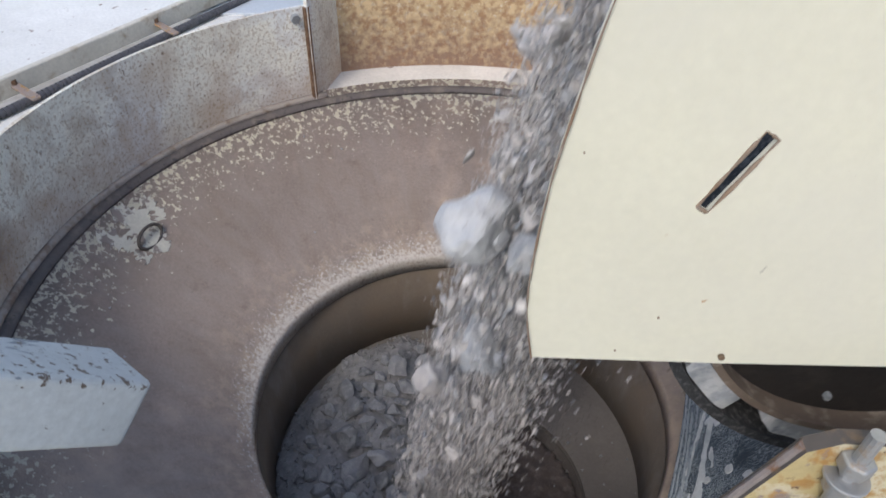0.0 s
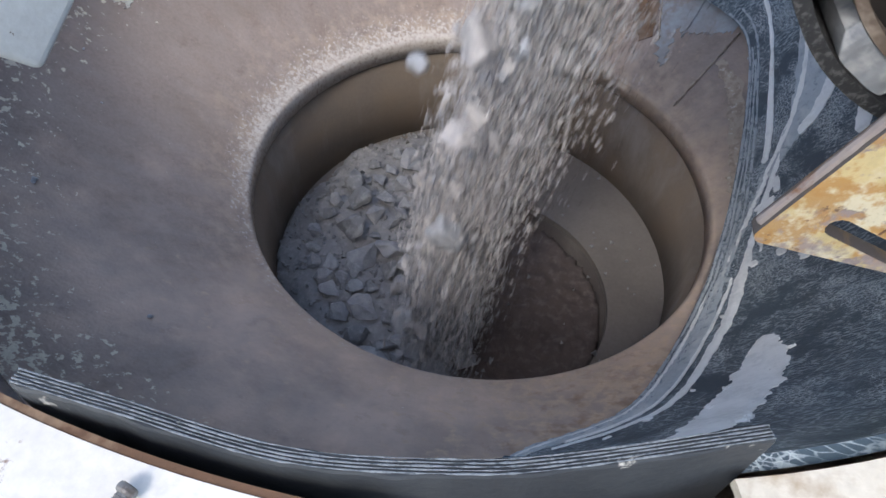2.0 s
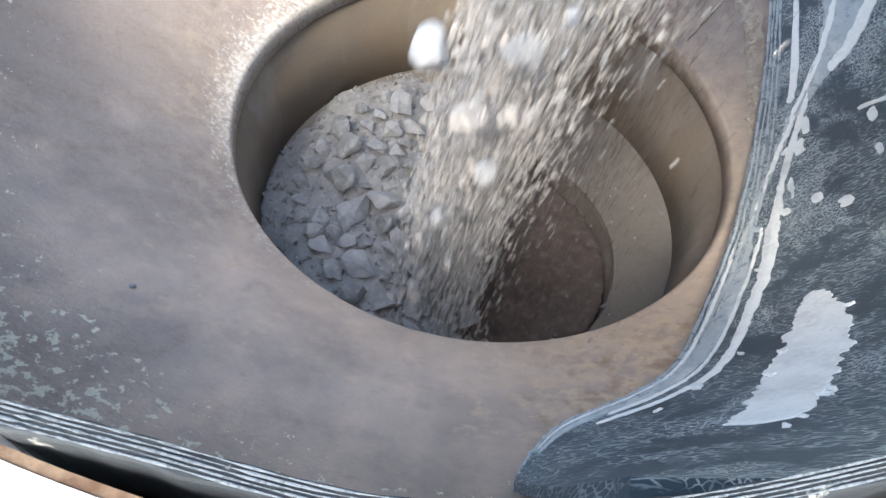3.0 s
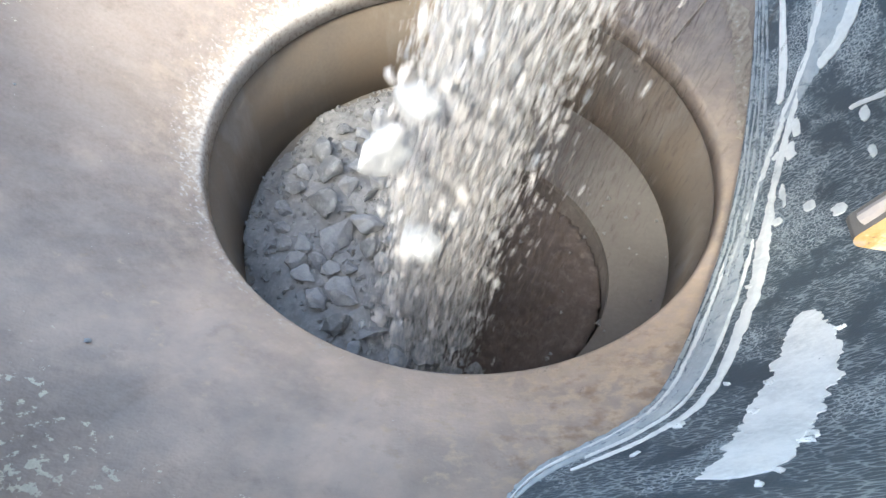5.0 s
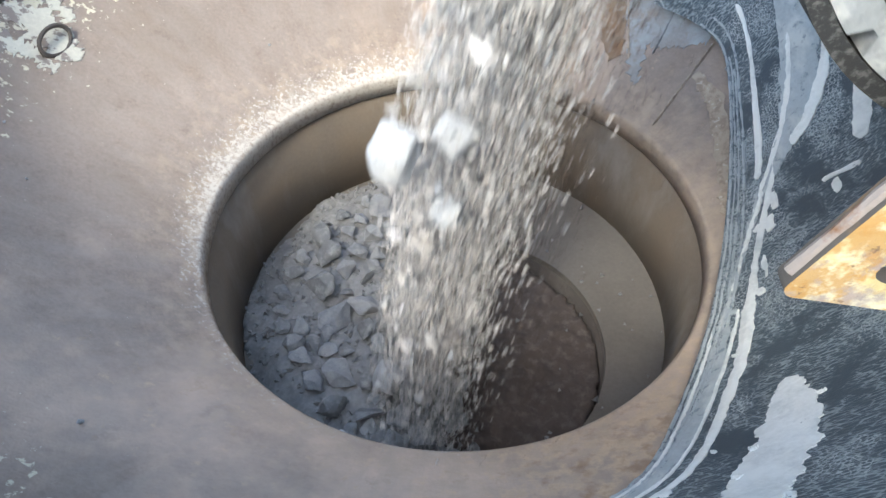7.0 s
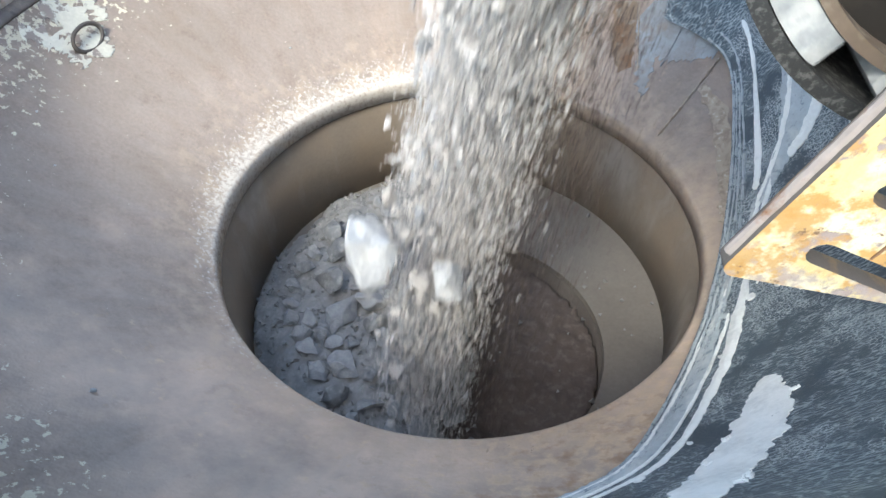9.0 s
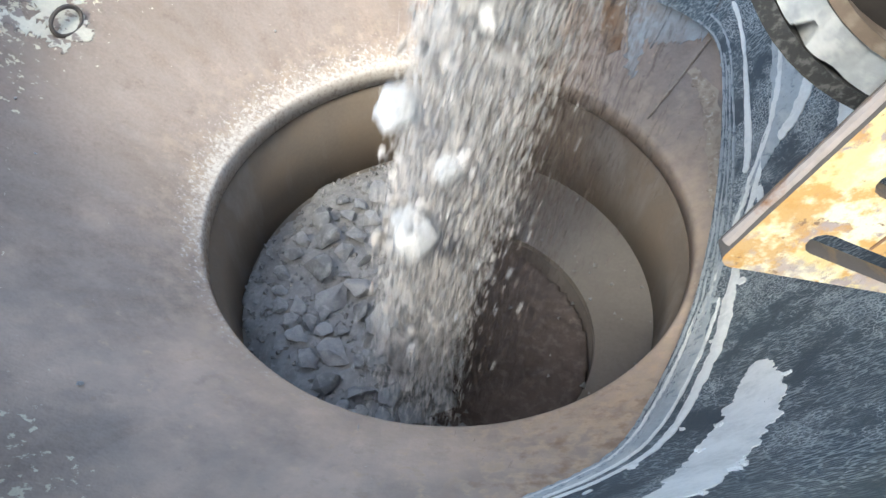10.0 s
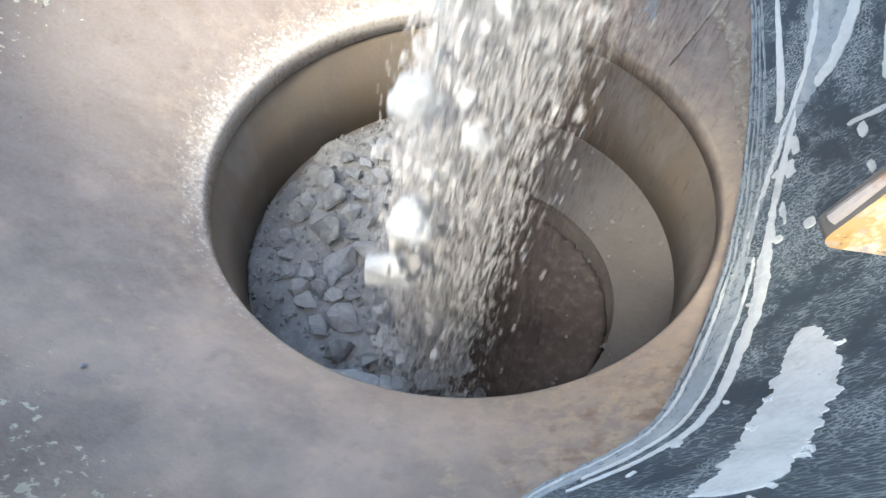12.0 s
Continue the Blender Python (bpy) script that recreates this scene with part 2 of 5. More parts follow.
M_STONE2 = surface("pale_pinkish_stone", (0.52, 0.495, 0.485), 0.88, 0.0, [
    dict(col=(0.62, 0.59, 0.56), scale=6, lo=0.45, hi=0.62),
    dict(col=(0.34, 0.31, 0.30), scale=26, lo=0.58, hi=0.70, most=0.6, lift=-0.5)], bump=0.7, grain=60, random_tone=0.2)
# darker copy of the limestone, bore shade put into the colour; some gravel too
M_BEDSTONE = surface("shaded_grey_stone", (0.315, 0.32, 0.335), 0.92, 0.0, [
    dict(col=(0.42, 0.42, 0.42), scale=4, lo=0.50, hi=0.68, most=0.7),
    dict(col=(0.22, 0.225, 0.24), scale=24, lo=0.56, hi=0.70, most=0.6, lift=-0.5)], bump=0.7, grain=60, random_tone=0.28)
M_GRAVEL = surface("dusty_gravel", (0.46, 0.435, 0.415), 0.92, 0.0, [dict(col=(0.53, 0.51, 0.49), scale=40, lo=0.5, hi=0.62), dict(col=(0.27, 0.24, 0.225), scale=30, lo=0.56, hi=0.66)], bump=0.5)
# whiter copy of the limestone, sunlight on falling stones put into the colour
M_PALE = surface("sunlit_broken_stone", (0.62, 0.63, 0.645), 0.85, 0.0, [
    dict(col=(0.72, 0.715, 0.70), scale=4, lo=0.48, hi=0.62),
    dict(col=(0.40, 0.42, 0.45), scale=7, lo=0.56, hi=0.66, most=0.6),
    dict(col=(0.36, 0.37, 0.39), scale=30, lo=0.60, hi=0.70, most=0.6, lift=-0.5)], bump=0.8, grain=60, random_tone=0.15)
# brown fines, darkened to carry the shade of the stream and the deep hole
M_BROWNFINES = surface("shaded_brown_fines", (0.105, 0.083, 0.074), 0.95, 0.0, [
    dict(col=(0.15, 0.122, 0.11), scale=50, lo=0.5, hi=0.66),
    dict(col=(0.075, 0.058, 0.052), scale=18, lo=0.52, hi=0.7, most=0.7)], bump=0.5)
M_GRIT = surface("brown_grit", (0.062, 0.046, 0.039), 0.95, 0.0, [dict(col=(0.19, 0.16, 0.145), scale=60, lo=0.56, hi=0.64)], bump=0.3)
M_FINES = surface("stone_fines", (0.25, 0.247, 0.25), 0.95, 0.0, [dict(col=(0.32, 0.315, 0.315), scale=60, lo=0.48, hi=0.68)], bump=0.4)
M_LAGGING = surface("dusty_lagging", (0.27, 0.29, 0.31), 0.8, 0.0, [
    dict(col=(0.42, 0.43, 0.44), scale=30, lo=0.45, hi=0.6),
    dict(col=(0.22, 0.24, 0.27), scale=40, lo=0.6, hi=0.68)], bump=0.5)
M_DRUM = surface("dark_drum_steel", (0.028, 0.025, 0.024), 0.6, 0.2, [dict(col=(0.06, 0.05, 0.045), scale=14, lo=0.5, hi=0.7)])
M_RIM = surface("dusty_brown_rim", (0.15, 0.115, 0.09), 0.8, 0.0, [dict(col=(0.28, 0.24, 0.20), scale=40, lo=0.5, hi=0.65)], bump=0.3)
M_ZINC = surface("dull_zinc", (0.42, 0.43, 0.44), 0.45, 0.7, [dict(col=(0.30, 0.24, 0.18), scale=60, lo=0.58, hi=0.68, metal=0.1)], bump=0.2)
M_BOLT = surface("dull_bolt_steel", (0.22, 0.22, 0.22), 0.5, 0.4, [dict(col=(0.12, 0.10, 0.09), scale=90, lo=0.5, hi=0.62)], bump=0.2)
M_HOSE = surface("hose_rubber", (0.085, 0.085, 0.095), 0.7)
M_GASKET = surface("dusty_gasket", (0.125, 0.108, 0.102), 0.85, 0.0, [dict(col=(0.21, 0.175, 0.15), scale=20, lo=0.5, hi=0.66), dict(col=(0.06, 0.055, 0.055), scale=40, lo=0.56, hi=0.66)], bump=0.3)
M_GROUND = surface("quarry_ground", (0.33, 0.30, 0.26), 0.95, 0.0, [dict(col=(0.44, 0.41, 0.37), scale=2, lo=0.45, hi=0.65)], bump=0.5)


# ---- helpers for meshes ----
def part(name, bm, material, parent=None, label="", smooth=False, second=None):
    """Links a bmesh as one mesh object, under a thing or a part."""
    bmesh.ops.recalc_face_normals(bm, faces=bm.faces)
    me = bpy.data.meshes.new(name)
    bm.to_mesh(me)
    bm.free()
    me.materials.append(material)
    if second:
        me.materials.append(second)
    if smooth:
        for p in me.polygons:
            p.use_smooth = True
    ob = new(name, me)
    if parent:
        ob.parent = parent
    if label:
        ob["label"] = label
    return ob


def thing(name, label, category, group="", kind=""):
    return tagged(new(name), label, category, group, kind)


def lathe(profile, a0=0.0, a1=360.0, n=96, centre=(0, 0)):
    """A closed profile of (radius, height) turned about z; angles in degrees from +x."""
    bm = bmesh.new()
    full = abs(a1 - a0) >= 359.9
    rings = []
    for i in range(n if full else n + 1):
        a = radians(a0 + (a1 - a0) * i / n)
        rings.append([bm.verts.new((centre[0] + r * math.cos(a), centre[1] + r * math.sin(a), z)) for r, z in profile])
    m = len(profile)
    for i in range(n):
        p, q = rings[i], rings[(i + 1) % len(rings)]
        for j in range(m):
            bm.faces.new((p[j], p[(j + 1) % m], q[(j + 1) % m], q[j]))
    if not full:
        bm.faces.new(rings[0])
        bm.faces.new(rings[-1][::-1])
    return bm


def slab(outline, holes, thickness, m, bevel=0.0):
    """A plate from a flat outline (x, y) with holes, of that thickness along -z, laid by the matrix m."""
    bm = bmesh.new()
    for loop in (outline, *holes):
        vs = [bm.verts.new((x, y, 0)) for x, y in loop]
        for a, b in zip(vs, vs[1:] + vs[:1]):
            bm.edges.new((a, b))
    bmesh.ops.triangle_fill(bm, use_beauty=True, use_dissolve=False, edges=bm.edges[:])
    r = bmesh.ops.extrude_face_region(bm, geom=bm.faces[:])
    bmesh.ops.translate(bm, vec=(0, 0, -thickness), verts=[v for v in r["geom"] if isinstance(v, bmesh.types.BMVert)])
    bmesh.ops.recalc_face_normals(bm, faces=bm.faces)
    if bevel:
        rim = [e for e in bm.edges if len(e.link_faces) == 2 and e.calc_face_angle(0) > 1.0]
        bmesh.ops.bevel(bm, geom=rim, offset=bevel, segments=2, affect="EDGES", profile=0.5)
    bm.transform(m)
    return bm


def box(sx, sy, sz, m=Matrix(), bevel=0.003):
    bm = bmesh.new()
    bmesh.ops.create_cube(bm, size=1.0)
    bm.transform(Matrix.Diagonal((sx, sy, sz, 1)))
    if bevel:
        bmesh.ops.bevel(bm, geom=bm.edges[:], offset=bevel, segments=2, affect="EDGES", profile=0.5)
    bm.transform(m)
    return bm


def tube(points, r, n=8, uneven=0.0, seed=1):
    """A round cord along points."""
    rng = random.Random(seed)
    bm = bmesh.new()
    rings = []
    pts = [Vector(p) for p in points]
    for i, p in enumerate(pts):
        d = (pts[min(i + 1, len(pts) - 1)] - pts[max(i - 1, 0)]).normalized()
        u = d.orthogonal().normalized() if abs(d.z) > 0.9 else d.cross(Vector((0, 0, 1))).normalized()
        w = d.cross(u)
        k = r * (1 + uneven * rng.uniform(-1, 1))
        rings.append([bm.verts.new(p + k * (math.cos(a) * u + math.sin(a) * w)) for a in (2 * math.pi * j / n for j in range(n))])
    for p, q in zip(rings, rings[1:]):
        for j in range(n):
            bm.faces.new((p[j], p[(j + 1) % n], q[(j + 1) % n], q[j]))
    bm.faces.new(rings[0][::-1])
    bm.faces.new(rings[-1])
    return bm


def rod(r, length, m, n=24, bevel=0.0):
    """A cylinder along z from 0 to length."""
    bm = bmesh.new()
    bmesh.ops.create_cone(bm, cap_ends=True, segments=n, radius1=r, radius2=r, depth=length)
    bmesh.ops.translate(bm, vec=(0, 0, length / 2), verts=bm.verts)
    if bevel:
        bmesh.ops.bevel(bm, geom=[e for e in bm.edges if len(e.link_faces) == 2 and e.calc_face_angle(0) > 1.0], offset=bevel, segments=2, affect="EDGES", profile=0.5)
    bm.transform(m)
    return bm


def smooth_line(points, steps=8):
    """A Catmull-Rom line through points."""
    p = [Vector(q) for q in points]
    p = [2 * p[0] - p[1], *p, 2 * p[-1] - p[-2]]
    out = []
    for a, b, c, d in zip(p, p[1:], p[2:], p[3:]):
        for i in range(steps):
            t = i / steps
            out.append(0.5 * (2 * b + (c - a) * t + (2 * a - 5 * b + 4 * c - d) * t * t + (3 * b - a - 3 * c + d) * t ** 3))
    return out + [p[-2]]


# ---- ground and machine body ----
R_LIP, R_RIM, Z_RIM, R_WALL, Z_TOP = 0.45, 0.83, 0.297, 0.85, 0.565
SLOPE = Z_RIM / (R_RIM - R_LIP)
GROUND = -2.3


def build_ground():
    bm = bmesh.new()
    bmesh.ops.create_grid(bm, x_segments=60, y_segments=60, size=1.0)
    for v in bm.verts:
        k = max(abs(v.co.x), abs(v.co.y)) ** 3
        v.co.x, v.co.y = v.co.x * (8 + 1500 * k), v.co.y * (8 + 1500 * k)
        v.co.z = GROUND + 0.06 * noise.noise(v.co * 0.7)
    tagged(part("ground", bm, M_GROUND, smooth=True), "pale dusty quarry ground", "ground", kind="structure")


def build_crusher():
    c = thing("cone_crusher", "steel crusher body with a deep round feed bore", "crusher")
    part("bore", lathe([(0.456, -0.040), (0.455, -0.082), (0.445, -0.090), (0.441, -0.274), (0.452, -0.28), (0.50, -0.28), (0.50, -0.040)]), M_BORE, c, "brown worn steel bore", smooth=True)
    # ledge at the foot of the bore, with the round feed hole set off the middle
    hx, hy, hr, n = 0.031, -0.085, 0.284, 96
    bm = bmesh.new()
    loops = []
    for z in (-0.272, -0.30):
        loops.append([bm.verts.new((0.46 * math.cos(a), 0.46 * math.sin(a), z)) for a in (2 * math.pi * i / n for i in range(n))])
        loops.append([bm.verts.new((hx + hr * math.cos(a), hy + hr * math.sin(a), z - (0.012 if z > -0.29 else 0))) for a in (2 * math.pi * i / n for i in range(n))])
    for i in range(n):
        j = (i + 1) % n
        bm.faces.new((loops[0][i], loops[0][j], loops[1][j], loops[1][i]))
        bm.faces.new((loops[1][i], loops[1][j], loops[3][j], loops[3][i]))
        bm.faces.new((loops[2][i], loops[2][j], loops[3][j], loops[3][i]))
        bm.faces.new((loops[0][i], loops[0][j], loops[2][j], loops[2][i]))
    part("ledge", bm, M_LEDGE, c, "grey dusty ledge ring")
    # the plate is assumed, its dark colour stands in for shade
    part("feed_plate", lathe([(0.0005, -0.478), (0.10, -0.482), (0.277, -0.495), (0.277, -0.52), (0.0005, -0.52)], centre=(hx, hy), n=64), M_PITSTEEL, c, "assumed round feed plate, pit shade in its colour", smooth=False)
    part("feed_chamber", lathe([(hr, -0.30), (hr, -0.72), (0.0005, -0.72), (0.0005, -0.75), (0.33, -0.75), (0.33, -0.30)], centre=(hx, hy), n=64), M_PITSTEEL, c, "steel chamber wall, pit shade in its colour", smooth=True)
    part("body", lathe([(0.505, -0.10), (0.60, -0.3), (0.66, -0.8), (0.72, -1.0), (0.72, GROUND - 0.05), (0.505, GROUND - 0.05)], n=64), M_BEIGE, c)


def rim_plate(a0, a1, r0, width, z0, z1, n=50):
    """A flat curved plate along the rim, of a width that varies along it."""
    bm = bmesh.new()
    rings = []
    for i in range(n + 1):
        a, w = radians(a0 + (a1 - a0) * i / n), width(i / n)
        rings.append([bm.verts.new((r * math.cos(a), r * math.sin(a), z)) for r, z in ((r0, z0), (r0, z1), (r0 + w, z1), (r0 + w, z0))])
    for p, q in zip(rings, rings[1:]):
        for j in range(4):
            bm.faces.new((p[j], p[(j + 1) % 4], q[(j + 1) % 4], q[j]))
    bm.faces.new(rings[0]), bm.faces.new(rings[-1][::-1])
    return bm


def build_hopper():
    h = thing("feed_hopper", "round steel feed hopper, worn brown dish inside a rusted cream wall", "hopper")
    prof = [(R_RIM + 0.03, Z_RIM + 0.0235), (R_LIP + 0.010, 0.0078)]
    prof += [(R_LIP + 0.010 - 0.010 * math.sin(a), 0.0078 - 0.012 * (1 - math.cos(a))) for a in (0.3, 0.6, 0.9, 1.2, math.pi / 2)]
    prof += [(R_LIP, -0.038), (R_LIP + 0.014, -0.038), (R_LIP + 0.014, -0.01), (R_LIP + 0.03, 0.005), (R_RIM + 0.03, Z_RIM + 0.008)]
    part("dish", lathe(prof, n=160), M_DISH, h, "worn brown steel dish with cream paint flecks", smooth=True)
    part("gasket", lathe([(R_RIM - 0.006, Z_RIM - 0.004), (R_RIM - 0.005, Z_RIM + 0.002), (R_RIM + 0.010, Z_RIM + 0.0125), (R_RIM + 0.013, Z_RIM)], n=128), M_GASKET, h, "dark dusty gasket ring", smooth=True)
    part("sealing_bead", lathe([(R_RIM + 0.010, Z_RIM + 0.006), (R_RIM + 0.011, Z_RIM + 0.020), (R_RIM + 0.019, Z_RIM + 0.026), (R_RIM + 0.021, Z_RIM + 0.006)], 121, 300, n=90), M_BEAD, h, "pale cracked sealing bead", smooth=True)
    part("wall", lathe([(R_WALL, Z_RIM + 0.005), (R_WALL, Z_TOP), (R_WALL + 0.008, Z_TOP), (R_WALL + 0.008, Z_RIM + 0.005)], 123, 420, n=140), M_WALL, h, "cream painted wall with rust speckles", smooth=False)
    part("flange", rim_plate(222, 269.5, R_WALL + 0.004, lambda t: 0.012 + 0.036 * min(1.0, max(0.0, (t - 0.56) / 0.24)), 0.606, 0.617), M_WHITE, h, "white painted top flange")
    part("rim_band", lathe([(R_WALL + 0.002, Z_TOP - 0.01), (R_WALL + 0.002, 0.608), (R_WALL + 0.010, 0.608), (R_WALL + 0.010, Z_TOP - 0.01)], 222, 269.5, n=50), M_WHITE, h, "white painted rim band")
    part("flange", lathe([(R_WALL - 0.043, Z_TOP), (R_WALL - 0.043, Z_TOP + 0.008), (R_WALL + 0.09, Z_TOP + 0.008), (R_WALL + 0.09, Z_TOP)], 283, 335, n=60), M_BEIGE, h, "dusty beige top flange")
    part("rusty_edge", rim_plate(222, 269.5, R_WALL - 0.001, lambda t: 0.0048, 0.600, 0.616), M_RUST, h, "rusty inner edge")
    # recess in the far side
    part("recess_ledge", lathe([(R_WALL - 0.002, Z_RIM - 0.004), (R_WALL - 0.002, Z_RIM + 0.006), (1.0, Z_RIM + 0.006), (1.0, Z_RIM - 0.004)], 62, 121, n=60), M_WHITE, h, "white painted ledge")
    part("recess_wall", lathe([(0.985, Z_RIM + 0.006), (0.985, 0.75), (0.995, 0.75), (0.995, Z_RIM + 0.006)], 62, 117, n=60), M_RUSTWALL, h, "ochre wall covered in rust")
    a = Vector((R_WALL * math.cos(radians(123)), R_WALL * math.sin(radians(123)), 0))
    b = Vector((0.99 * math.cos(radians(116)), 0.99 * math.sin(radians(116)), 0))
    d = b - a
    part("recess_side", box(d.length + 0.02, 0.010, Z_TOP - Z_RIM + 0.05, Matrix.Translation((a + b) / 2 + Vector((0, 0, (Z_TOP + Z_RIM) / 2 + 0.03))) @ Matrix.Rotation(math.atan2(d.y, d.x), 4, "Z"), 0.002), M_WALL, h)
    part("seam_bar", box(0.016, 0.012, Z_TOP - Z_RIM, Matrix.Translation((R_WALL * 0.996 * math.cos(radians(123.3)), R_WALL * 0.996 * math.sin(radians(123.3)), (Z_TOP + Z_RIM) / 2)) @ Matrix.Rotation(radians(33), 4, "Z"), 0.004), M_RUST, h, "rusty vertical seam")
    q = Matrix.Translation((R_WALL * 0.995 * math.cos(radians(125.5)), R_WALL * 0.995 * math.sin(radians(125.5)), Z_TOP - 0.025)) @ Matrix.Rotation(radians(125.5), 4, "Z") @ Matrix.Rotation(radians(-90), 4, "Y")
    bolt = part("wall_bolt", rod(0.013, 0.012, q, 6, 0.002), M_ZINC, h, "dark hexagon bolt")
    rv = Vector((-0.748, -0.404, 0))
    part("wall_rib", box(0.012, 0.034, Z_TOP - Z_RIM - 0.02, Matrix.Translation((rv.x, rv.y, (Z_TOP + Z_RIM) / 2)) @ Matrix.Rotation(math.atan2(rv.y, rv.x), 4, "Z"), 0.003), M_GREYPANEL, h, "pale grey-blue vertical rib")
    # lifting eye welded to the dish
    e = Vector((-0.722, 0.170, 0))
    z = SLOPE * (e.length - R_LIP) + 0.004
    tilt = Matrix.Translation((e.x, e.y, z)) @ Matrix.Rotation(math.atan2(e.y, e.x), 4, "Z") @ Matrix.Rotation(-math.atan(SLOPE), 4, "Y")
    ring = bmesh.new()
    rs = []
    for i in range(28):
        u = 2 * math.pi * i / 28
        c0 = Vector((0.019 * math.cos(u), 0.036 * math.sin(u), 0.006 + 0.012 * math.cos(u)))
        rs.append([ring.verts.new(c0 + 0.0038 * (math.cos(w) * Vector((math.cos(u), math.sin(u), 0)) + math.sin(w) * Vector((0, 0, 1.4)))) for w in (2 * math.pi * j / 8 for j in range(8))])
    for i in range(28):
        for j in range(8):
            ring.faces.new((rs[i][j], rs[i][(j + 1) % 8], rs[(i + 1) % 28][(j + 1) % 8], rs[(i + 1) % 28][j]))
    ring.transform(tilt)
    part("lifting_eye", ring, M_PITSTEEL, h, "dark welded oval lifting eye", smooth=True)
    for n, path in enumerate((((-0.795, 0.175, 0.012), (-0.762, 0.196, 0.026), (-0.725, 0.178, 0.034), (-0.690, 0.158, 0.016)), ((-0.800, 0.110, 0.008), (-0.770, 0.125, 0.018), (-0.735, 0.128, 0.012), (-0.705, 0.118, 0.006)), ((-0.765, 0.245, 0.006), (-0.742, 0.250, 0.014), (-0.715, 0.232, 0.008)))):
        dish_film(h, "paint_patch", path, 23.0 + 4 * n, M_FLAKE, "flaking cream paint left round the eye", 0.017)
    # welded seams and thin films on the far side of the dish
    for ends, r, mat, label in ((((0.502, 0.375), (0.448, 0.318), (0.392, 0.262)), 0.0024, M_DUSTFILM, "dusty weld seam"), (((0.445, 0.487), (0.418, 0.44), (0.396, 0.406)), 0.0024, M_LINER, "dusty weld seam"), (((0.351, 0.545), (0.351, 0.47), (0.352, 0.415)), 0.0018, M_DUSTFILM, "dusty plate edge")):
        line = smooth_line([(x, y, SLOPE * (math.hypot(x, y) - R_LIP) + 0.002) for x, y in ends], 14)
        part("weld_seam", tube(line, r, 7, 0.35, int(r * 9000)), mat, h, label)
    dish_film(h, "slurry_film", [(0.362, 0.530, 0.030), (0.385, 0.500, 0.046), (0.420, 0.462, 0.046), (0.460, 0.425, 0.034), (0.50, 0.392, 0.012)], 3.0, M_LINER, "thin grey-blue slurry film on the steel", 0.012)
    dish_film(h, "slurry_film", [(0.374, 0.470, 0.020), (0.368, 0.425, 0.017), (0.362, 0.385, 0.010), (0.366, 0.36, 0.004)], 7.0, M_LINER, "thin grey-blue slurry tongue on the steel", 0.008)
    dish_film(h, "rust_patch", [(0.322, 0.565, 0.022), (0.323, 0.52, 0.024), (0.322, 0.47, 0.022), (0.326, 0.425, 0.012)], 11.0, M_RUSTFILM, "orange-brown rust patch on the steel", 0.006)
    dish_film(h, "dust_film", [(0.470, 0.330, 0.006), (0.497, 0.25, 0.013), (0.496, 0.14, 0.010), (0.486, 0.05, 0.005), (0.480, 0.01, 0.002)], 19.0, M_DUSTFILM, "pale dust along the rubber's edge", 0.005)


def dish_film(parent, name, path, seed, material, label, ragged):
    """A thin ragged film on the dish along a line of x, y and half its width."""
    line = smooth_line(path, 24)
    bm = bmesh.new()
    rows, n, m = [], len(line) - 1, 8
    for i, p in enumerate(line):
        d = line[min(i + 1, n)] - line[max(i - 1, 0)]
        d = Vector((d.x, d.y, 0)).normalized()
        side = [max(0.0006, p.z + ragged * (1.2 * noise.noise((i * 0.16, 3.0 * e, seed)) + 0.7 * noise.noise((i * 0.55, 3.0 * e, seed + 2)) + 0.2 * noise.noise((i * 1.1, 3.0 * e, seed + 4)))) for e in (-1, 1)]
        row = []
        for j in range(m + 1):
            o = -side[0] + (side[0] + side[1]) * j / m
            x, y = p.x - d.y * o, p.y + d.x * o
            row.append((x, y, SLOPE * (math.hypot(x, y) - R_LIP)))
        rows.append(row)
    hi = [[bm.verts.new((x, y, z + 0.0016 + 0.0004 * (seed % 3))) for x, y, z in r] for r in rows]
    lo = [[bm.verts.new((x, y, z - 0.002)) for x, y, z in r] for r in rows]
    for i in range(n):
        for j in range(m):
            bm.faces.new((hi[i][j], hi[i + 1][j], hi[i + 1][j + 1], hi[i][j + 1]))
            bm.faces.new((lo[i][j], lo[i + 1][j], lo[i + 1][j + 1], lo[i][j + 1]))
        for j in (0, m):
            bm.faces.new((hi[i][j], hi[i + 1][j], lo[i + 1][j], lo[i][j]))
    for j in range(m):
        for i in (0, n):
            bm.faces.new((hi[i][j], hi[i][j + 1], lo[i][j + 1], lo[i][j]))
    return part(name, bm, material, parent, label)


M_RUSTFILM = surface("orange_rust_film", (0.235, 0.175, 0.13), 0.8, 0.0, [
    dict(col=(0.20, 0.12, 0.07), scale=22, lo=0.48, hi=0.62), dict(col=(0.33, 0.29, 0.25), scale=30, lo=0.56, hi=0.66)], bump=0.3)
M_DUSTFILM = surface("pale_dust_film", (0.40, 0.34, 0.275), 0.9, 0.0, [
    dict(col=(0.28, 0.225, 0.185), scale=60, lo=0.46, hi=0.58), dict(col=(0.50, 0.46, 0.40), scale=90, lo=0.58, hi=0.66)], bump=0.3)
M_LINER = surface("grey_blue_slurry_film", (0.27, 0.275, 0.28), 0.7, 0.0, [
    dict(col=(0.34, 0.385, 0.43), scale=14, lo=0.44, hi=0.6),
    dict(col=(0.25, 0.215, 0.19), scale=20, lo=0.54, hi=0.64, most=0.85)], bump=0.3)


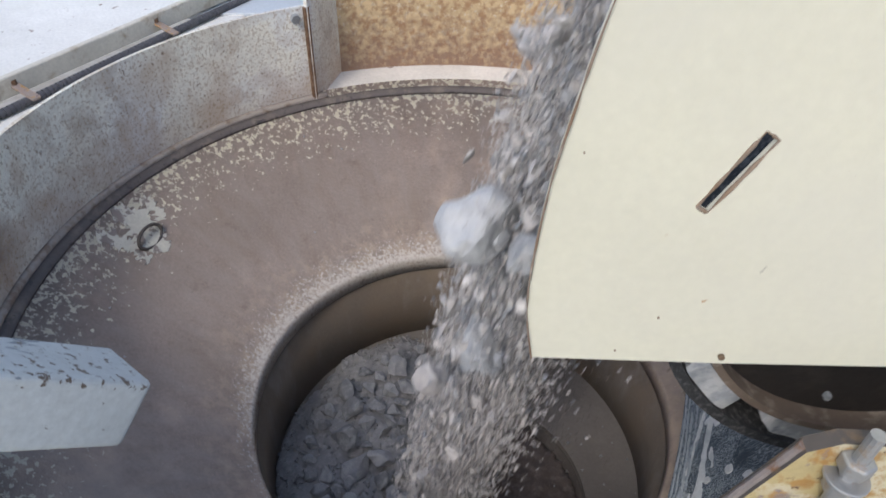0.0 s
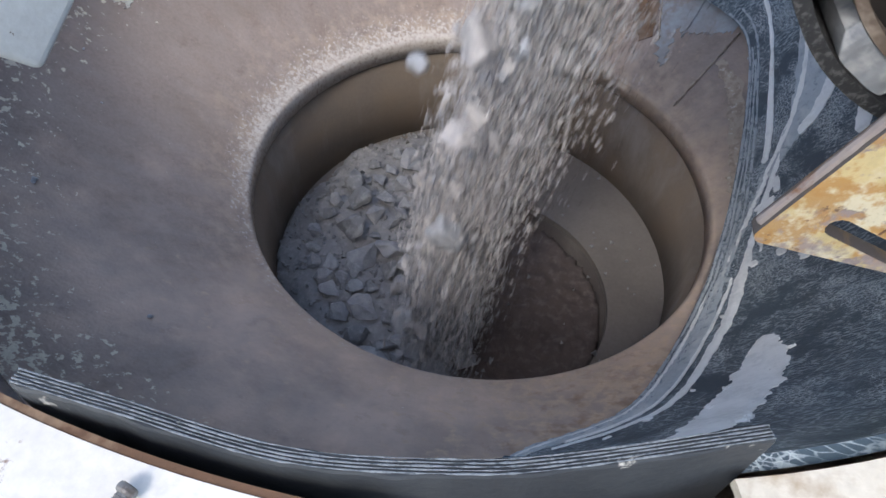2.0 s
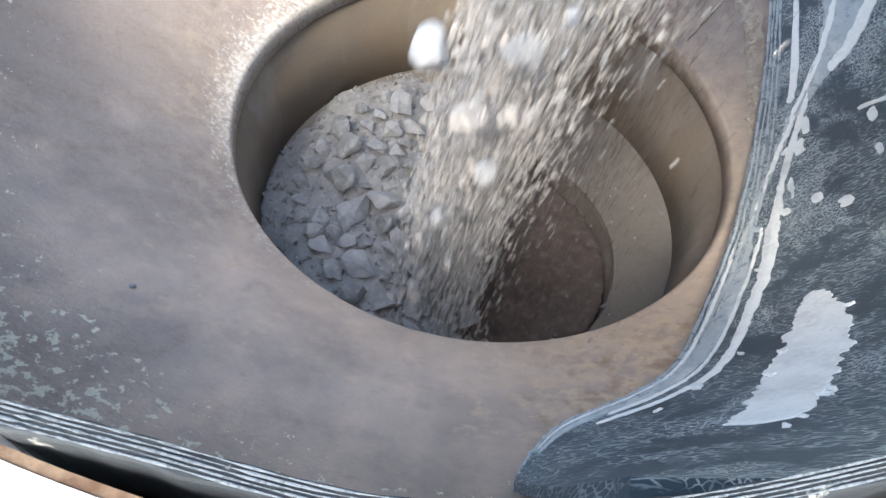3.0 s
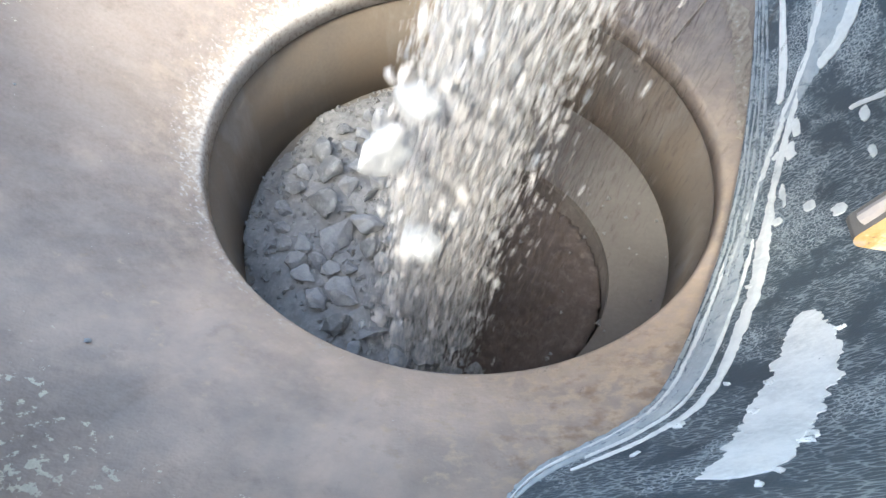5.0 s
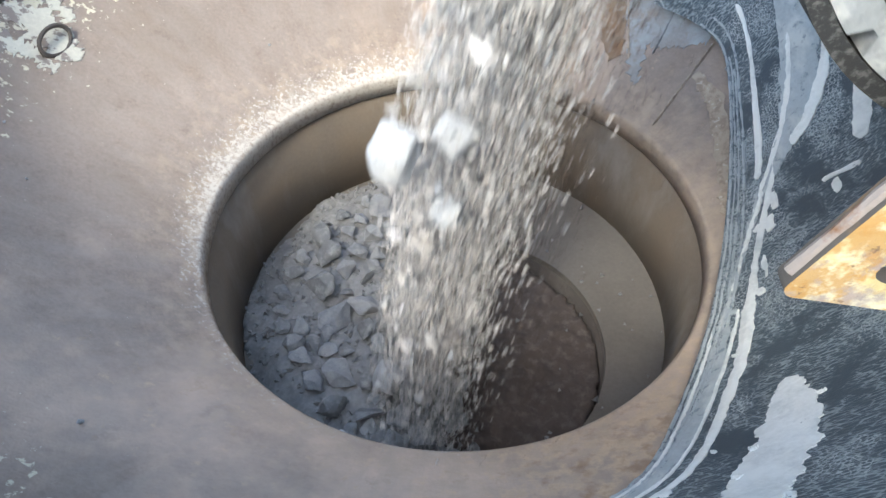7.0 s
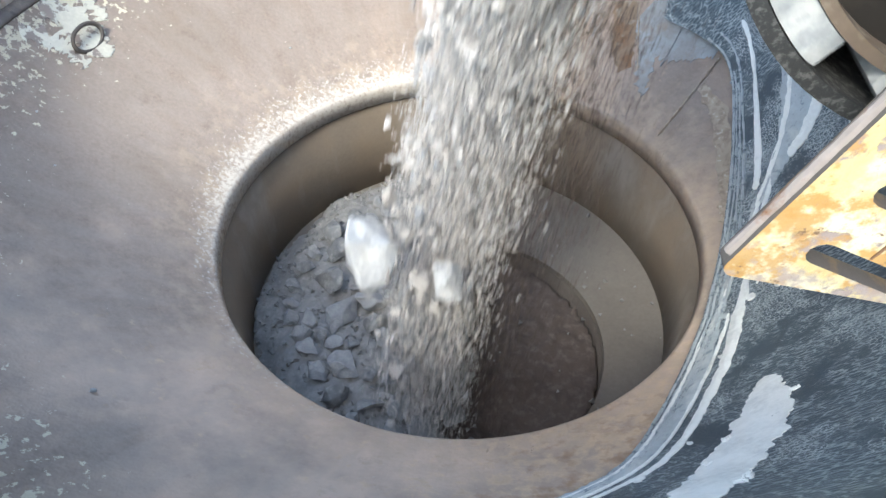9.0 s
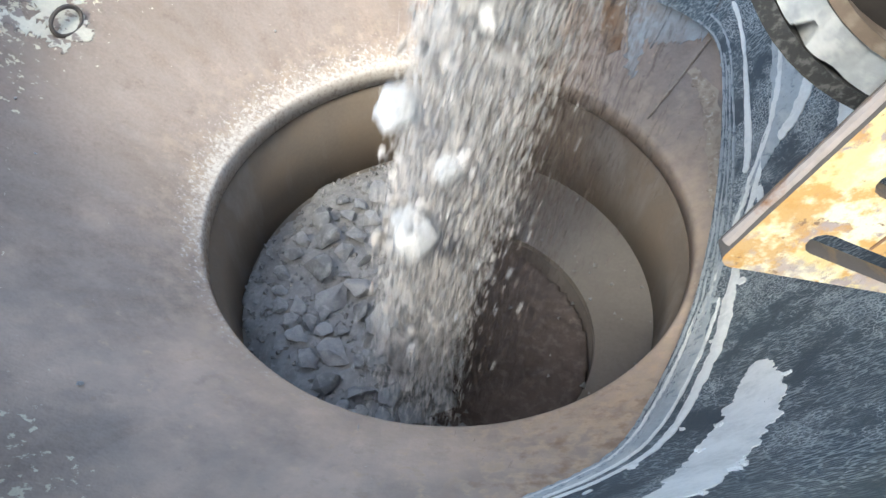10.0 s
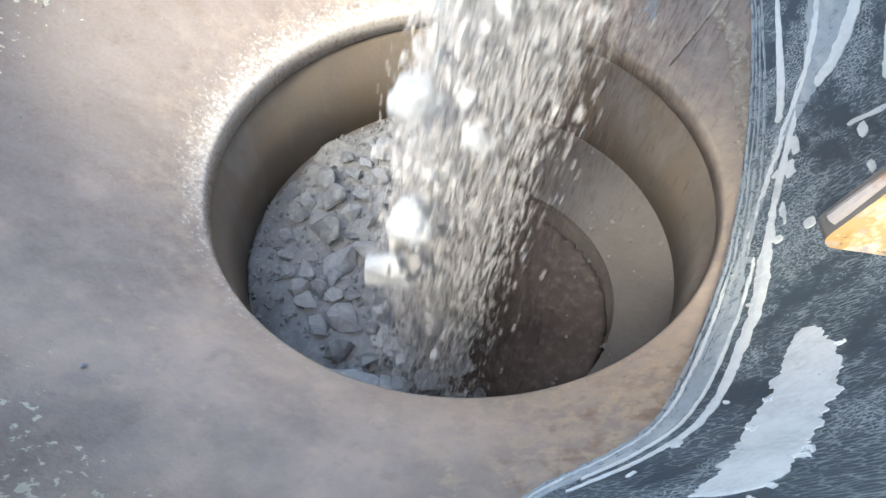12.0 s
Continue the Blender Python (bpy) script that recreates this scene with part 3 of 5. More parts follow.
# ---- rubber lining and strips ----
INNER = [(0.40, 0.49), (0.47, 0.42), (0.516, 0.33), (0.512, 0.165), (0.483, -0.005), (0.432, -0.18), (0.383, -0.295), (0.318, -0.42), (0.255, -0.52), (0.195, -0.572), (0.105, -0.628), (0.064, -0.675), (0.042, -0.715)]


def sheet_point(u, w, lift=0.0):
    """A point of the hung rubber sheet: u along its inner edge (0 far to 1 near), w from inner to outer edge."""
    line = SHEET_LINE
    k = u * (len(line) - 1)
    i = min(int(k), len(line) - 2)
    p = line[i].lerp(line[i + 1], k - i)
    r = math.hypot(p.x, p.y)
    a = math.atan2(p.y, p.x)
    z0 = SLOPE * (r - R_LIP) + 0.016
    ro, zo = 0.80, 0.56
    near = max(0.0, (u - 0.8) / 0.2)
    a2 = a + 0.10 * (1 - near)
    q = Vector((ro * math.cos(a2), ro * math.sin(a2), zo))
    b = Vector((p.x, p.y, z0)).lerp(q, w)
    sag = -0.02 * math.sin(math.pi * w)
    b.z += sag + 0.006 * noise.noise((u * 9, w * 4, 2.0))
    out = Vector((-math.cos(a) * 0.85, -math.sin(a) * 0.85, 0.5))
    return b + out.normalized() * lift


SHEET_LINE = smooth_line([(x, y, 0) for x, y in INNER], 8)


def build_sheet():
    s = thing("rubber_liner_sheet", "dark blue-black cracked rubber sheet hung over the dish", "rubber sheet")
    nu, nw, th = 120, 24, 0.010
    bm = bmesh.new()
    top = [[bm.verts.new(sheet_point(i / nu, j / nw, th)) for j in range(nw + 1)] for i in range(nu + 1)]
    low = [[bm.verts.new(sheet_point(i / nu, j / nw, 0)) for j in range(nw + 1)] for i in range(nu + 1)]
    for g in (top, low):
        for i in range(nu):
            for j in range(nw):
                bm.faces.new((g[i][j], g[i + 1][j], g[i + 1][j + 1], g[i][j + 1]))
    for i in range(nu):
        for j in (0, nw):
            bm.faces.new((top[i][j], top[i + 1][j], low[i + 1][j], low[i][j]))
    for j in range(nw):
        for i in (0, nu):
            bm.faces.new((top[i][j], top[i][j + 1], low[i][j + 1], low[i][j]))
    part("sheet", bm, M_RUBBER, s, smooth=False)
    # frayed cord plies along the cut inner edge
    for k, (w, u0, u1, r) in enumerate(((0.012, 0.10, 0.985, 0.0022), (0.030, 0.18, 0.86, 0.0018), (0.048, 0.2, 0.80, 0.0020), (0.068, 0.12, 0.92, 0.0022))):
        pts = [sheet_point(u0 + (u1 - u0) * i / 140, w + 0.006 * noise.noise((i * 0.13, k * 7.0, 1.0)), 0.0105) for i in range(141)]
        part("cord_ply", tube(pts, r, 6, 0.5, k), M_PLY, s, "frayed white cord ply")
    pts = [sheet_point(0.45 + 0.29 * i / 120, 0.985, 0.010) for i in range(121)]
    part("cord_ply", tube(pts, 0.005, 6, 0.5, 9), M_THREAD, s, "frayed white cord ply")


def slurry(name, path, seed, label, ragged=0.003, material=None, flakes=0):
    """A crust of dried slurry along a line on the sheet: points of u, w and half its width in metres; ragged edges."""
    top = thing(name, label, "slurry crust", "slurry on the rubber sheet")

    def crust(line, kind, seed):
        bm = bmesh.new()
        n, m, go = len(line) - 1, 6, 0.0
        cols = []
        for i, p in enumerate(line):
            a, b = line[max(i - 1, 0)], line[min(i + 1, n)]
            d = Vector(((b.x - a.x) * 1.45, (b.y - a.y) * 0.55, 0))
            go += d.length * 0.5
            d.normalize()
            t = i / n
            end = min(1.0, t * n / 2.5 + 0.1, (1 - t) * n / 2.5 + 0.1) ** 0.6
            row = []
            side = [p.z * end + ragged * (1.3 * noise.noise((go * 45, 4.0 * e, seed)) + 0.8 * noise.noise((go * 130, 4.0 * e, seed + 3)) + 0.45 * noise.noise((go * 420, 4.0 * e, seed + 6))) for e in (-1, 1)]
            for j in range(m + 1):
                off = -max(0.0004, side[0]) + (max(0.0004, side[0]) + max(0.0004, side[1])) * j / m
                row.append((min(0.995, max(0.005, p.x - d.y * off / 1.45)), min(0.97, max(0.004, p.y + d.x * off / 0.55))))
            cols.append(row)
        lift = 0.0004 * (seed % 3)
        hi = [[bm.verts.new(sheet_point(u, w, 0.0112 + lift + 0.0012 * (1 - abs(2 * j / m - 1)))) for j, (u, w) in enumerate(r)] for r in cols]
        lo = [[bm.verts.new(sheet_point(u, w, 0.0085)) for u, w in r] for r in cols]
        for g in (hi, lo):
            for i in range(n):
                for j in range(m):
                    bm.faces.new((g[i][j], g[i + 1][j], g[i + 1][j + 1], g[i][j + 1]))
        for i in range(n):
            for j in (0, m):
                bm.faces.new((hi[i][j], hi[i + 1][j], lo[i + 1][j], lo[i][j]))
        for j in range(m):
            for i in (0, n):
                bm.faces.new((hi[i][j], hi[i][j + 1], lo[i][j + 1], lo[i][j]))
        part(kind, bm, material or M_SLURRY, top)

    line = smooth_line(path, 18 if len(path) > 2 else 8)
    crust(line, "crust", seed)
    rng = random.Random(int(seed))
    for k in range(flakes):
        p = line[rng.randrange(len(line) // 8, len(line) - 2)]
        e = rng.choice((-1, 1)) * (p.z + rng.uniform(0.004, 0.010))
        u, w = p.x + rng.uniform(-0.01, 0.01), p.y + e / 0.6
        crust(smooth_line([(u, w, 0.0015), (u + rng.uniform(-0.003, 0.003), w + 0.012, 0.003), (u + rng.uniform(-0.004, 0.004), w + 0.024, 0.0012)], 6), "flake", seed + 20 + k)


def build_strip():
    s = thing("rubber_edge_strip", "thick layered rubber strip standing along the hopper rim", "rubber strip")
    line = smooth_line([(-0.219, -0.813, 0.628), (-0.163, -0.820, 0.626), (-0.069, -0.831, 0.622), (0.017, -0.823, 0.619), (0.075, -0.810, 0.616), (0.189, -0.774, 0.612)], 12)
    bm = bmesh.new()
    rings = []
    for i, p in enumerate(line):
        d = (line[min(i + 1, len(line) - 1)] - line[max(i - 1, 0)]).normalized()
        o = d.cross(Vector((0, 0, 1))).normalized()
        wob = 0.002 * noise.noise((i * 0.3, 5.0, 0.0))
        rings.append([bm.verts.new(p + o * (k * 0.0065 + wob) + Vector((0, 0, z))) for k, z in ((-1, -0.15), (-1, -0.002), (-0.8, 0), (0.45, 0), (0.6, -0.002), (0.6, -0.15))])
    for a, b in zip(rings, rings[1:]):
        for j in range(6):
            bm.faces.new((a[j], a[(j + 1) % 6], b[(j + 1) % 6], b[j]))
    bm.faces.new(rings[0]), bm.faces.new(rings[-1][::-1])
    part("strip", bm, M_STRIPFACE, s, "grey dusty rubber")
    for k in range(5):
        pts = []
        for i, p in enumerate(line):
            d = (line[min(i + 1, len(line) - 1)] - line[max(i - 1, 0)]).normalized()
            o = d.cross(Vector((0, 0, 1))).normalized()
            pts.append(p + o * (-0.0052 + k * 0.0019) + Vector((0, 0, 0.001 + 0.0008 * noise.noise((i * 0.9, k * 3.0, 0.0)))))
        part("cord_ply", tube(pts, 0.00042, 6, 0.8, 20 + k), M_THREAD, s, "white cord ply at the cut edge")


# ---- arm, plates, bracket ----
def build_arm():
    a = thing("white_support_arm", "white painted steel arm with chips of rust", "steel arm")
    # along the arm to its tip, down its front face, and back from it
    along, down = Vector((0.3408, 0.5713, -0.7467)), Vector((-0.3133, -0.6798, -0.6631))
    back = along.cross(down)
    m = Matrix.Translation((-0.293, -0.538, 0.681)) @ Matrix((along, down, back)).transposed().to_4x4()
    tips = [(0.0, 0.0, 0.0), (0.022, 0.0, 0.094), (0.022, 0.067, 0.094), (-0.005, 0.067, 0.0)]
    bm = bmesh.new()
    rings = [[bm.verts.new((x if x0 is None else x0, y, z)) for x, y, z in tips] for x0 in (-0.80, -0.4, None)]
    for p, q in zip(rings, rings[1:]):
        for j in range(4):
            bm.faces.new((p[j], p[(j + 1) % 4], q[(j + 1) % 4], q[j]))
    bm.faces.new(rings[0]), bm.faces.new(rings[-1][::-1])
    bmesh.ops.recalc_face_normals(bm, faces=bm.faces)
    bmesh.ops.bevel(bm, geom=[e for e in bm.edges if e.calc_face_angle(0) > 0.3], offset=0.006, segments=3, affect="EDGES", profile=0.5)
    beam = part("beam", bm, M_ARM, a, smooth=False)
    beam.matrix_basis = m
    head = m @ Vector((-0.76, 0.033, 0.047))
    part("post", box(0.09, 0.09, head.z - GROUND, Matrix.Translation((head.x, head.y, (head.z + GROUND) / 2)), 0.004), M_BEIGE, a)


def build_plate():
    p = thing("head_guard_plate", "cream painted steel side plate of the conveyor head", "steel plate")
    left = smooth_line([(0.061, 0.778, 0), (0.052, 0.829, 0), (0.050, 0.877, 0), (0.054, 0.954, 0), (0.062, 1.014, 0), (0.073, 1.08, 0), (0.10, 1.2, 0), (0.17, 1.33, 0)], 5)
    out = [(v.x, v.y) for v in left] + [(1.1, 1.36), (1.1, 0.84), (0.34, 0.803), (0.211, 0.790)]
    slot = [(0.1530, 0.9450), (0.161, 0.9405), (0.1885, 0.9995), (0.1790, 1.005)]
    m = Matrix.Translation((0, -0.548, 0)) @ Matrix.Rotation(radians(90), 4, "X")
    part("plate", slab(out, [slot], 0.005, m, 0.0), M_CREAM, p)
    edge = [(v.x, -0.5517, v.y) for v in left]
    part("rusty_edge", tube([(x, y + 0.0015, z) for x, y, z in edge], 0.0008, 6, 0.5, 3), M_RUSTFILM, p, "rusty cut edge")
    part("rusty_edge", tube([(0.061 + (0.34 - 0.061) * i / 30, -0.5465, 0.778 + 0.025 * min(1, i / 30 * 1.0)) for i in range(31)], 0.0009, 6, 0.5, 4), M_RUSTFILM, p, "rusty lower edge")
    rim = [(x, -0.5482, z) for x, z in slot + slot[:1]]
    rim = [Vector(a).lerp(Vector(b), k / 6) for a, b in zip(rim, rim[1:]) for k in range(6)] + [Vector(rim[-1])]
    part("rusty_edge", tube(rim, 0.0011, 6, 0.6, 5), M_RUSTFILM, p, "rusty edge of the slot")
    for k, (x, z) in enumerate(((0.1526, 0.8373), (0.1272, 0.7954), (0.0723, 0.9809))):
        part("paint_chip", rod(0.0011 - 0.0002 * (k % 3), 0.0012, Matrix.Translation((x, -0.5478, z)) @ Matrix.Rotation(radians(90), 4, "X"), 7), M_RUSTFILM, p, "small brown paint chip")
    part("stud", rod(0.0026, 0.003, Matrix.Translation((0.211, -0.5485, 0.800)) @ Matrix.Rotation(radians(90), 4, "X"), 12), M_DARKEDGE, p, "small dark stud")


def round_slot(x0, z0, x1, z1, w):
    a = math.atan2(z1 - z0, x1 - x0)
    pts = []
    for cx, cz, s in ((x1, z1, -90), (x0, z0, 90)):
        for i in range(7):
            b = a + radians(s + 180 * i / 6)
            pts.append((cx + w * math.cos(b), cz + w * math.sin(b)))
    return pts


def build_bracket():
    b = thing("slotted_bracket", "yellow rusted steel bracket plate with two adjusting slots", "bracket")
    tip = [(0.218 + 0.0085 * math.cos(a), 0.5945 + 0.0085 * math.sin(a)) for a in (radians(160 + 110 * k / 6) for k in range(7))]
    out = tip[::-1] + [(0.270, 0.770), (0.292, 0.785), (0.70, 0.80), (0.70, 0.54), (0.366, 0.5665), (0.314, 0.5715)]
    m = Matrix.Translation((0, -0.612, 0)) @ Matrix.Rotation(radians(90), 4, "X")
    bm = slab(out, [round_slot(0.260, 0.6115, 0.318, 0.587, 0.0088), round_slot(0.2765, 0.6605, 0.350, 0.628, 0.0092)], 0.014, m, 0.0)
    bm.normal_update()
    for f in bm.faces:
        f.material_index = 1 if abs(f.normal.y) < 0.5 else 0
    part("plate", bm, M_YELLOW, b, second=M_DARKEDGE)
    part("edge", tube([(0.2115 + 0.0585 * i / 20, -0.605, 0.6015 + 0.1685 * i / 20) for i in range(21)], 0.0036, 8, 0.15, 6), M_EDGE, b, "bare grey flame-cut edge")
    part("crease", tube([(0.2874, -0.6125, 0.611), (0.293, -0.6128, 0.627), (0.2985, -0.6125, 0.6429)], 0.0010, 6, 0.3, 8), M_RUST, b, "rusty crack")
    t = thing("clamp_bolt", "dull zinc bolt with two nuts on the bracket", "bolt")
    part("shank", rod(0.006, 0.11, Matrix.Translation((0.303, -0.62, 0.70)), 12), M_ZINC, t)
    for z in (0.735, 0.765):
        part("nut", rod(0.013, 0.014, Matrix.Translation((0.303, -0.62, z)), 6, 0.002), M_ZINC, t)
    part("washer", rod(0.017, 0.004, Matrix.Translation((0.303, -0.62, 0.752)), 20, 0.001), M_ZINC, t)


# ---- conveyor ----
PX, PZ, PR = 0.391, 0.826, 0.219
Y0, Y1 = -0.50, 0.29
FALL = math.tan(radians(5))


def build_conveyor():
    c = thing("belt_conveyor", "black rubber belt conveyor carrying broken stone", "conveyor")
    # the belt: over the head drum and back underneath
    outer, th, far = [], 0.011, 13.0
    outer.append((far, PZ + PR - FALL * (far - PX)))
    outer += [(PX + PR * math.cos(a), PZ + PR * math.sin(a)) for a in (math.radians(90 + 180 * i / 40) for i in range(41))]
    outer.append((far, PZ - PR - FALL * (far - PX)))
    inner = [(far, PZ + PR - th - FALL * (far - PX))]
    inner += [(PX + (PR - th) * math.cos(a), PZ + (PR - th) * math.sin(a)) for a in (math.radians(90 + 180 * i / 40) for i in range(41))]
    inner.append((far, PZ - PR + th - FALL * (far - PX)))
    bm = bmesh.new()
    cols = []
    for y in (Y0, Y1):
        cols.append(([bm.verts.new((x, y, z)) for x, z in outer], [bm.verts.new((x, y, z)) for x, z in inner]))
    n = len(outer)
    for i in range(n - 1):
        for k in (0, 1):
            bm.faces.new((cols[0][k][i], cols[0][k][i + 1], cols[1][k][i + 1], cols[1][k][i]))
            bm.faces.new((cols[k][0][i], cols[k][0][i + 1], cols[k][1][i + 1], cols[k][1][i]))
    for i in (0, n - 1):
        bm.faces.new((cols[0][0][i], cols[1][0][i], cols[1][1][i], cols[0][1][i]))
    part("belt", bm, M_BELT, c, "thick black rubber belt")
    tilt = Matrix.Rotation(math.atan(FALL), 4, "Y")
    for y in (Y0 - 0.03, Y1 + 0.05):
        part("stringer", box(11.8, 0.03, 0.12, Matrix.Translation((7.0, y, PZ - FALL * 6.6)) @ tilt, 0.004), M_YELLOW, c, "yellow steel side beam")
    for k in range(5):
        x = 2.6 + 2.4 * k
        for y in (Y0 - 0.03, Y1 + 0.05):
            top = PZ - FALL * (x - PX)
            part("leg", box(0.07, 0.07, top - GROUND, Matrix.Translation((x, y, (top + GROUND) / 2)), 0.004), M_YELLOW, c)
        part("idler", rod(0.05, Y1 - Y0 - 0.04, Matrix.Translation((x, Y0 + 0.02, PZ + PR - 0.066 - FALL * (x - PX))) @ Matrix.Rotation(radians(-90), 4, "X"), 16), M_DRUM, c)
    # skirt boards that keep the stone on the belt
    for y in (Y0 + 0.12, Y1 - 0.12):
        part("skirt_board", box(11.0, 0.008, 0.10, Matrix.Translation((6.6, y, PZ + PR + 0.056 - FALL * 6.2)) @ tilt, 0.002), M_RUBBER, c)


def build_drum():
    d = thing("head_drum", "turning conveyor head drum with dusty lagging blocks", "drum")
    d.matrix_basis = pose(PX, 0, PZ)
    turn = Matrix.Translation((0, Y0 + 0.004, 0)) @ Matrix.Rotation(radians(-90), 4, "X")
    w = Y1 - Y0 - 0.008

    def ringed(pro, a0, a1, n):
        b = lathe(pro, a0, a1, n)
        b.transform(turn)
        return b

    part("shell", ringed([(0.176, 0.0), (0.184, 0.0), (0.184, w), (0.176, w)], 0, 360, 72), M_RIM, d, "rusty drum rim")
    part("end_disc", ringed([(0.03, 0.022), (0.176, 0.022), (0.176, 0.037), (0.03, 0.037)], 0, 360, 60), M_DRUM, d, "dark recessed end disc")
    part("shaft", ringed([(0.001, -0.03), (0.032, -0.03), (0.032, w + 0.03), (0.001, w + 0.03)], 0, 360, 32), M_DRUM, d)
    for k in range(6):
        a = 60 * k
        bm = bmesh.new()
        # ragged block with a notch in its outer edge
        steps = 26
        cols = []
        for i in range(steps + 1):
            t = i / steps
            ang = radians(a + 4 + 48 * t)
            r = 0.2070 - 0.005 * max(0.0, noise.noise((t * 5, k * 3.1, 0.0))) - (0.012 if 12 <= i <= 13 else 0) - 0.012 * max(0, 0.12 - t) / 0.12
            fr = 0.004 * noise.noise((t * 6, k * 2.2, 4.0))
            cols.append([bm.verts.new((q * math.cos(ang), y, q * math.sin(ang))) for q, y in ((0.1845, Y0 + 0.006 + fr), (r, Y0 + 0.004 + fr), (r, Y1 - 0.01), (0.1845, Y1 - 0.01))])
        for p, q in zip(cols, cols[1:]):
            for j in range(4):
                bm.faces.new((p[j], p[(j + 1) % 4], q[(j + 1) % 4], q[j]))
        bm.faces.new(cols[0]), bm.faces.new(cols[-1][::-1])
        part("lagging_block", bm, M_LAGGING, d, "pale dusty lagging block")
    for k in range(6):
        ang = radians(60 * k + 20)
        part("lug_nut", box(0.008, 0.008, 0.006, Matrix.Translation((0.150 * math.cos(ang), Y0 + 0.020, 0.150 * math.sin(ang))) @ Matrix.Rotation(-ang, 4, "Y"), 0.002), M_LAGGING, d, "pale dusty nut")
    return d


# ---- outside the hopper ----
def build_outside():
    deck = thing("machine_deck", "large white painted machine deck panel beside the hopper", "machine panel")
    m = Matrix.Translation((-1.02, 0.62, 0.45)) @ Matrix.Rotation(radians(66), 4, "Z")
    part("panel", box(3.4, 1.6, 0.03, m @ Matrix.Translation((0.2, 0.83, -0.015)), 0.004), M_WHITE, deck)
    part("kerb", box(3.4, 0.018, 0.05, m @ Matrix.Translation((0.2, 0.018, -0.01)), 0.004), M_BEIGE, deck, "folded edge")
    part("channel", box(3.4, 0.09, 0.008, m @ Matrix.Translation((0.2, -0.045, -0.05)), 0.002), M_WHITE, deck, "pale cable channel")
    part("post", box(0.08, 0.08, 0.42 - GROUND, m @ Matrix.Translation((-1.2, 0.6, (GROUND - 0.42) / 2 - 0.03)), 0.004), M_BEIGE, deck)
    part("post", box(0.08, 0.08, 0.42 - GROUND, m @ Matrix.Translation((1.6, 0.6, (GROUND - 0.42) / 2 - 0.03)), 0.004), M_BEIGE, deck)
    h = thing("ribbed_hose", "dark ribbed cable hose lying in the channel", "hose")
    for k in range(110):
        x = -0.75 + 0.013 * k
        bm = lathe([(0.006, -0.004), (0.011, -0.004), (0.011, 0.004), (0.006, 0.004)], n=12)
        bm.transform(m @ Matrix.Translation((x, -0.035 + 0.006 * math.sin(x * 4), -0.034)) @ Matrix.Rotation(radians(90), 4, "Y"))
        if k == 0:
            rings = bm
        else:
            tmp = bpy.data.meshes.new("hose_tmp")
            bm.to_mesh(tmp)
            bm.free()
            rings.from_mesh(tmp)
            bpy.data.meshes.remove(tmp)
    part("ribs", rings, M_HOSE, h)
    part("core", tube([m @ Vector((-0.75 + 0.05 * k, -0.035 + 0.006 * math.sin((-0.75 + 0.05 * k) * 4), -0.034)) for k in range(30)], 0.008, 10), M_HOSE, h)
    for x in (-0.20, 0.235):
        c = thing("hose_clip", "rusty yellow clip holding the hose", "clip", "hose clips")
        part("strap", box(0.022, 0.085, 0.006, m @ Matrix.Translation((x, -0.02, -0.018)) @ Matrix.Rotation(radians(12), 4, "X"), 0.002), M_YELLOW, c)
        part("bolt", rod(0.008, 0.014, m @ Matrix.Translation((x, 0.012, -0.012)), 6, 0.001), M_RUST, c)
    g = thing("grey_side_panel", "pale grey-blue steel panel behind the hopper wall", "machine panel")
    part("panel", box(1.0, 0.9, 0.02, Matrix.Translation((-0.52, 1.50, 0.40)) @ Matrix.Rotation(radians(8), 4, "Z"), 0.003), M_GREYPANEL, g)
    part("post", box(0.06, 0.06, 0.39 - GROUND, Matrix.Translation((-0.52, 1.6, (0.39 + GROUND) / 2)), 0.003), M_BEIGE, g)


M_BEAD = surface("old_sealant", (0.36, 0.31, 0.27), 0.85, 0.0, [dict(col=(0.22, 0.16, 0.12), scale=30, lo=0.5, hi=0.65)], bump=0.4)
M_GREYPANEL = surface("grey_blue_paint", (0.50, 0.54, 0.58), 0.5, 0.0, [dict(col=(0.36, 0.33, 0.30), scale=8, lo=0.55, hi=0.75)], bump=0.1)


def build_loose_bolt():
    b = thing("loose_bolt", "dull steel hexagon bolt lying on the white flange", "bolt")
    m = Matrix.Translation((-0.146, -0.880, 0.6235)) @ Matrix.Rotation(radians(70), 4, "Z") @ Matrix.Rotation(radians(90), 4, "Y") @ Matrix.Scale(1.12, 4)
    part("head", rod(0.0056, 0.0046, m @ Matrix.Translation((0, 0, 0.018)), 6, 0.0015), M_BOLT, b)
    part("shank", rod(0.0030, 0.019, m, 16, 0.0006), M_BOLT, b)
    for k in range(9):
        bm = lathe([(0.0028, -0.0005), (0.0034, 0.0), (0.0028, 0.0005)], n=16)
        bm.transform(m @ Matrix.Translation((0, 0, 0.002 + 0.0018 * k)))
        part("thread", bm, M_BOLT, b)


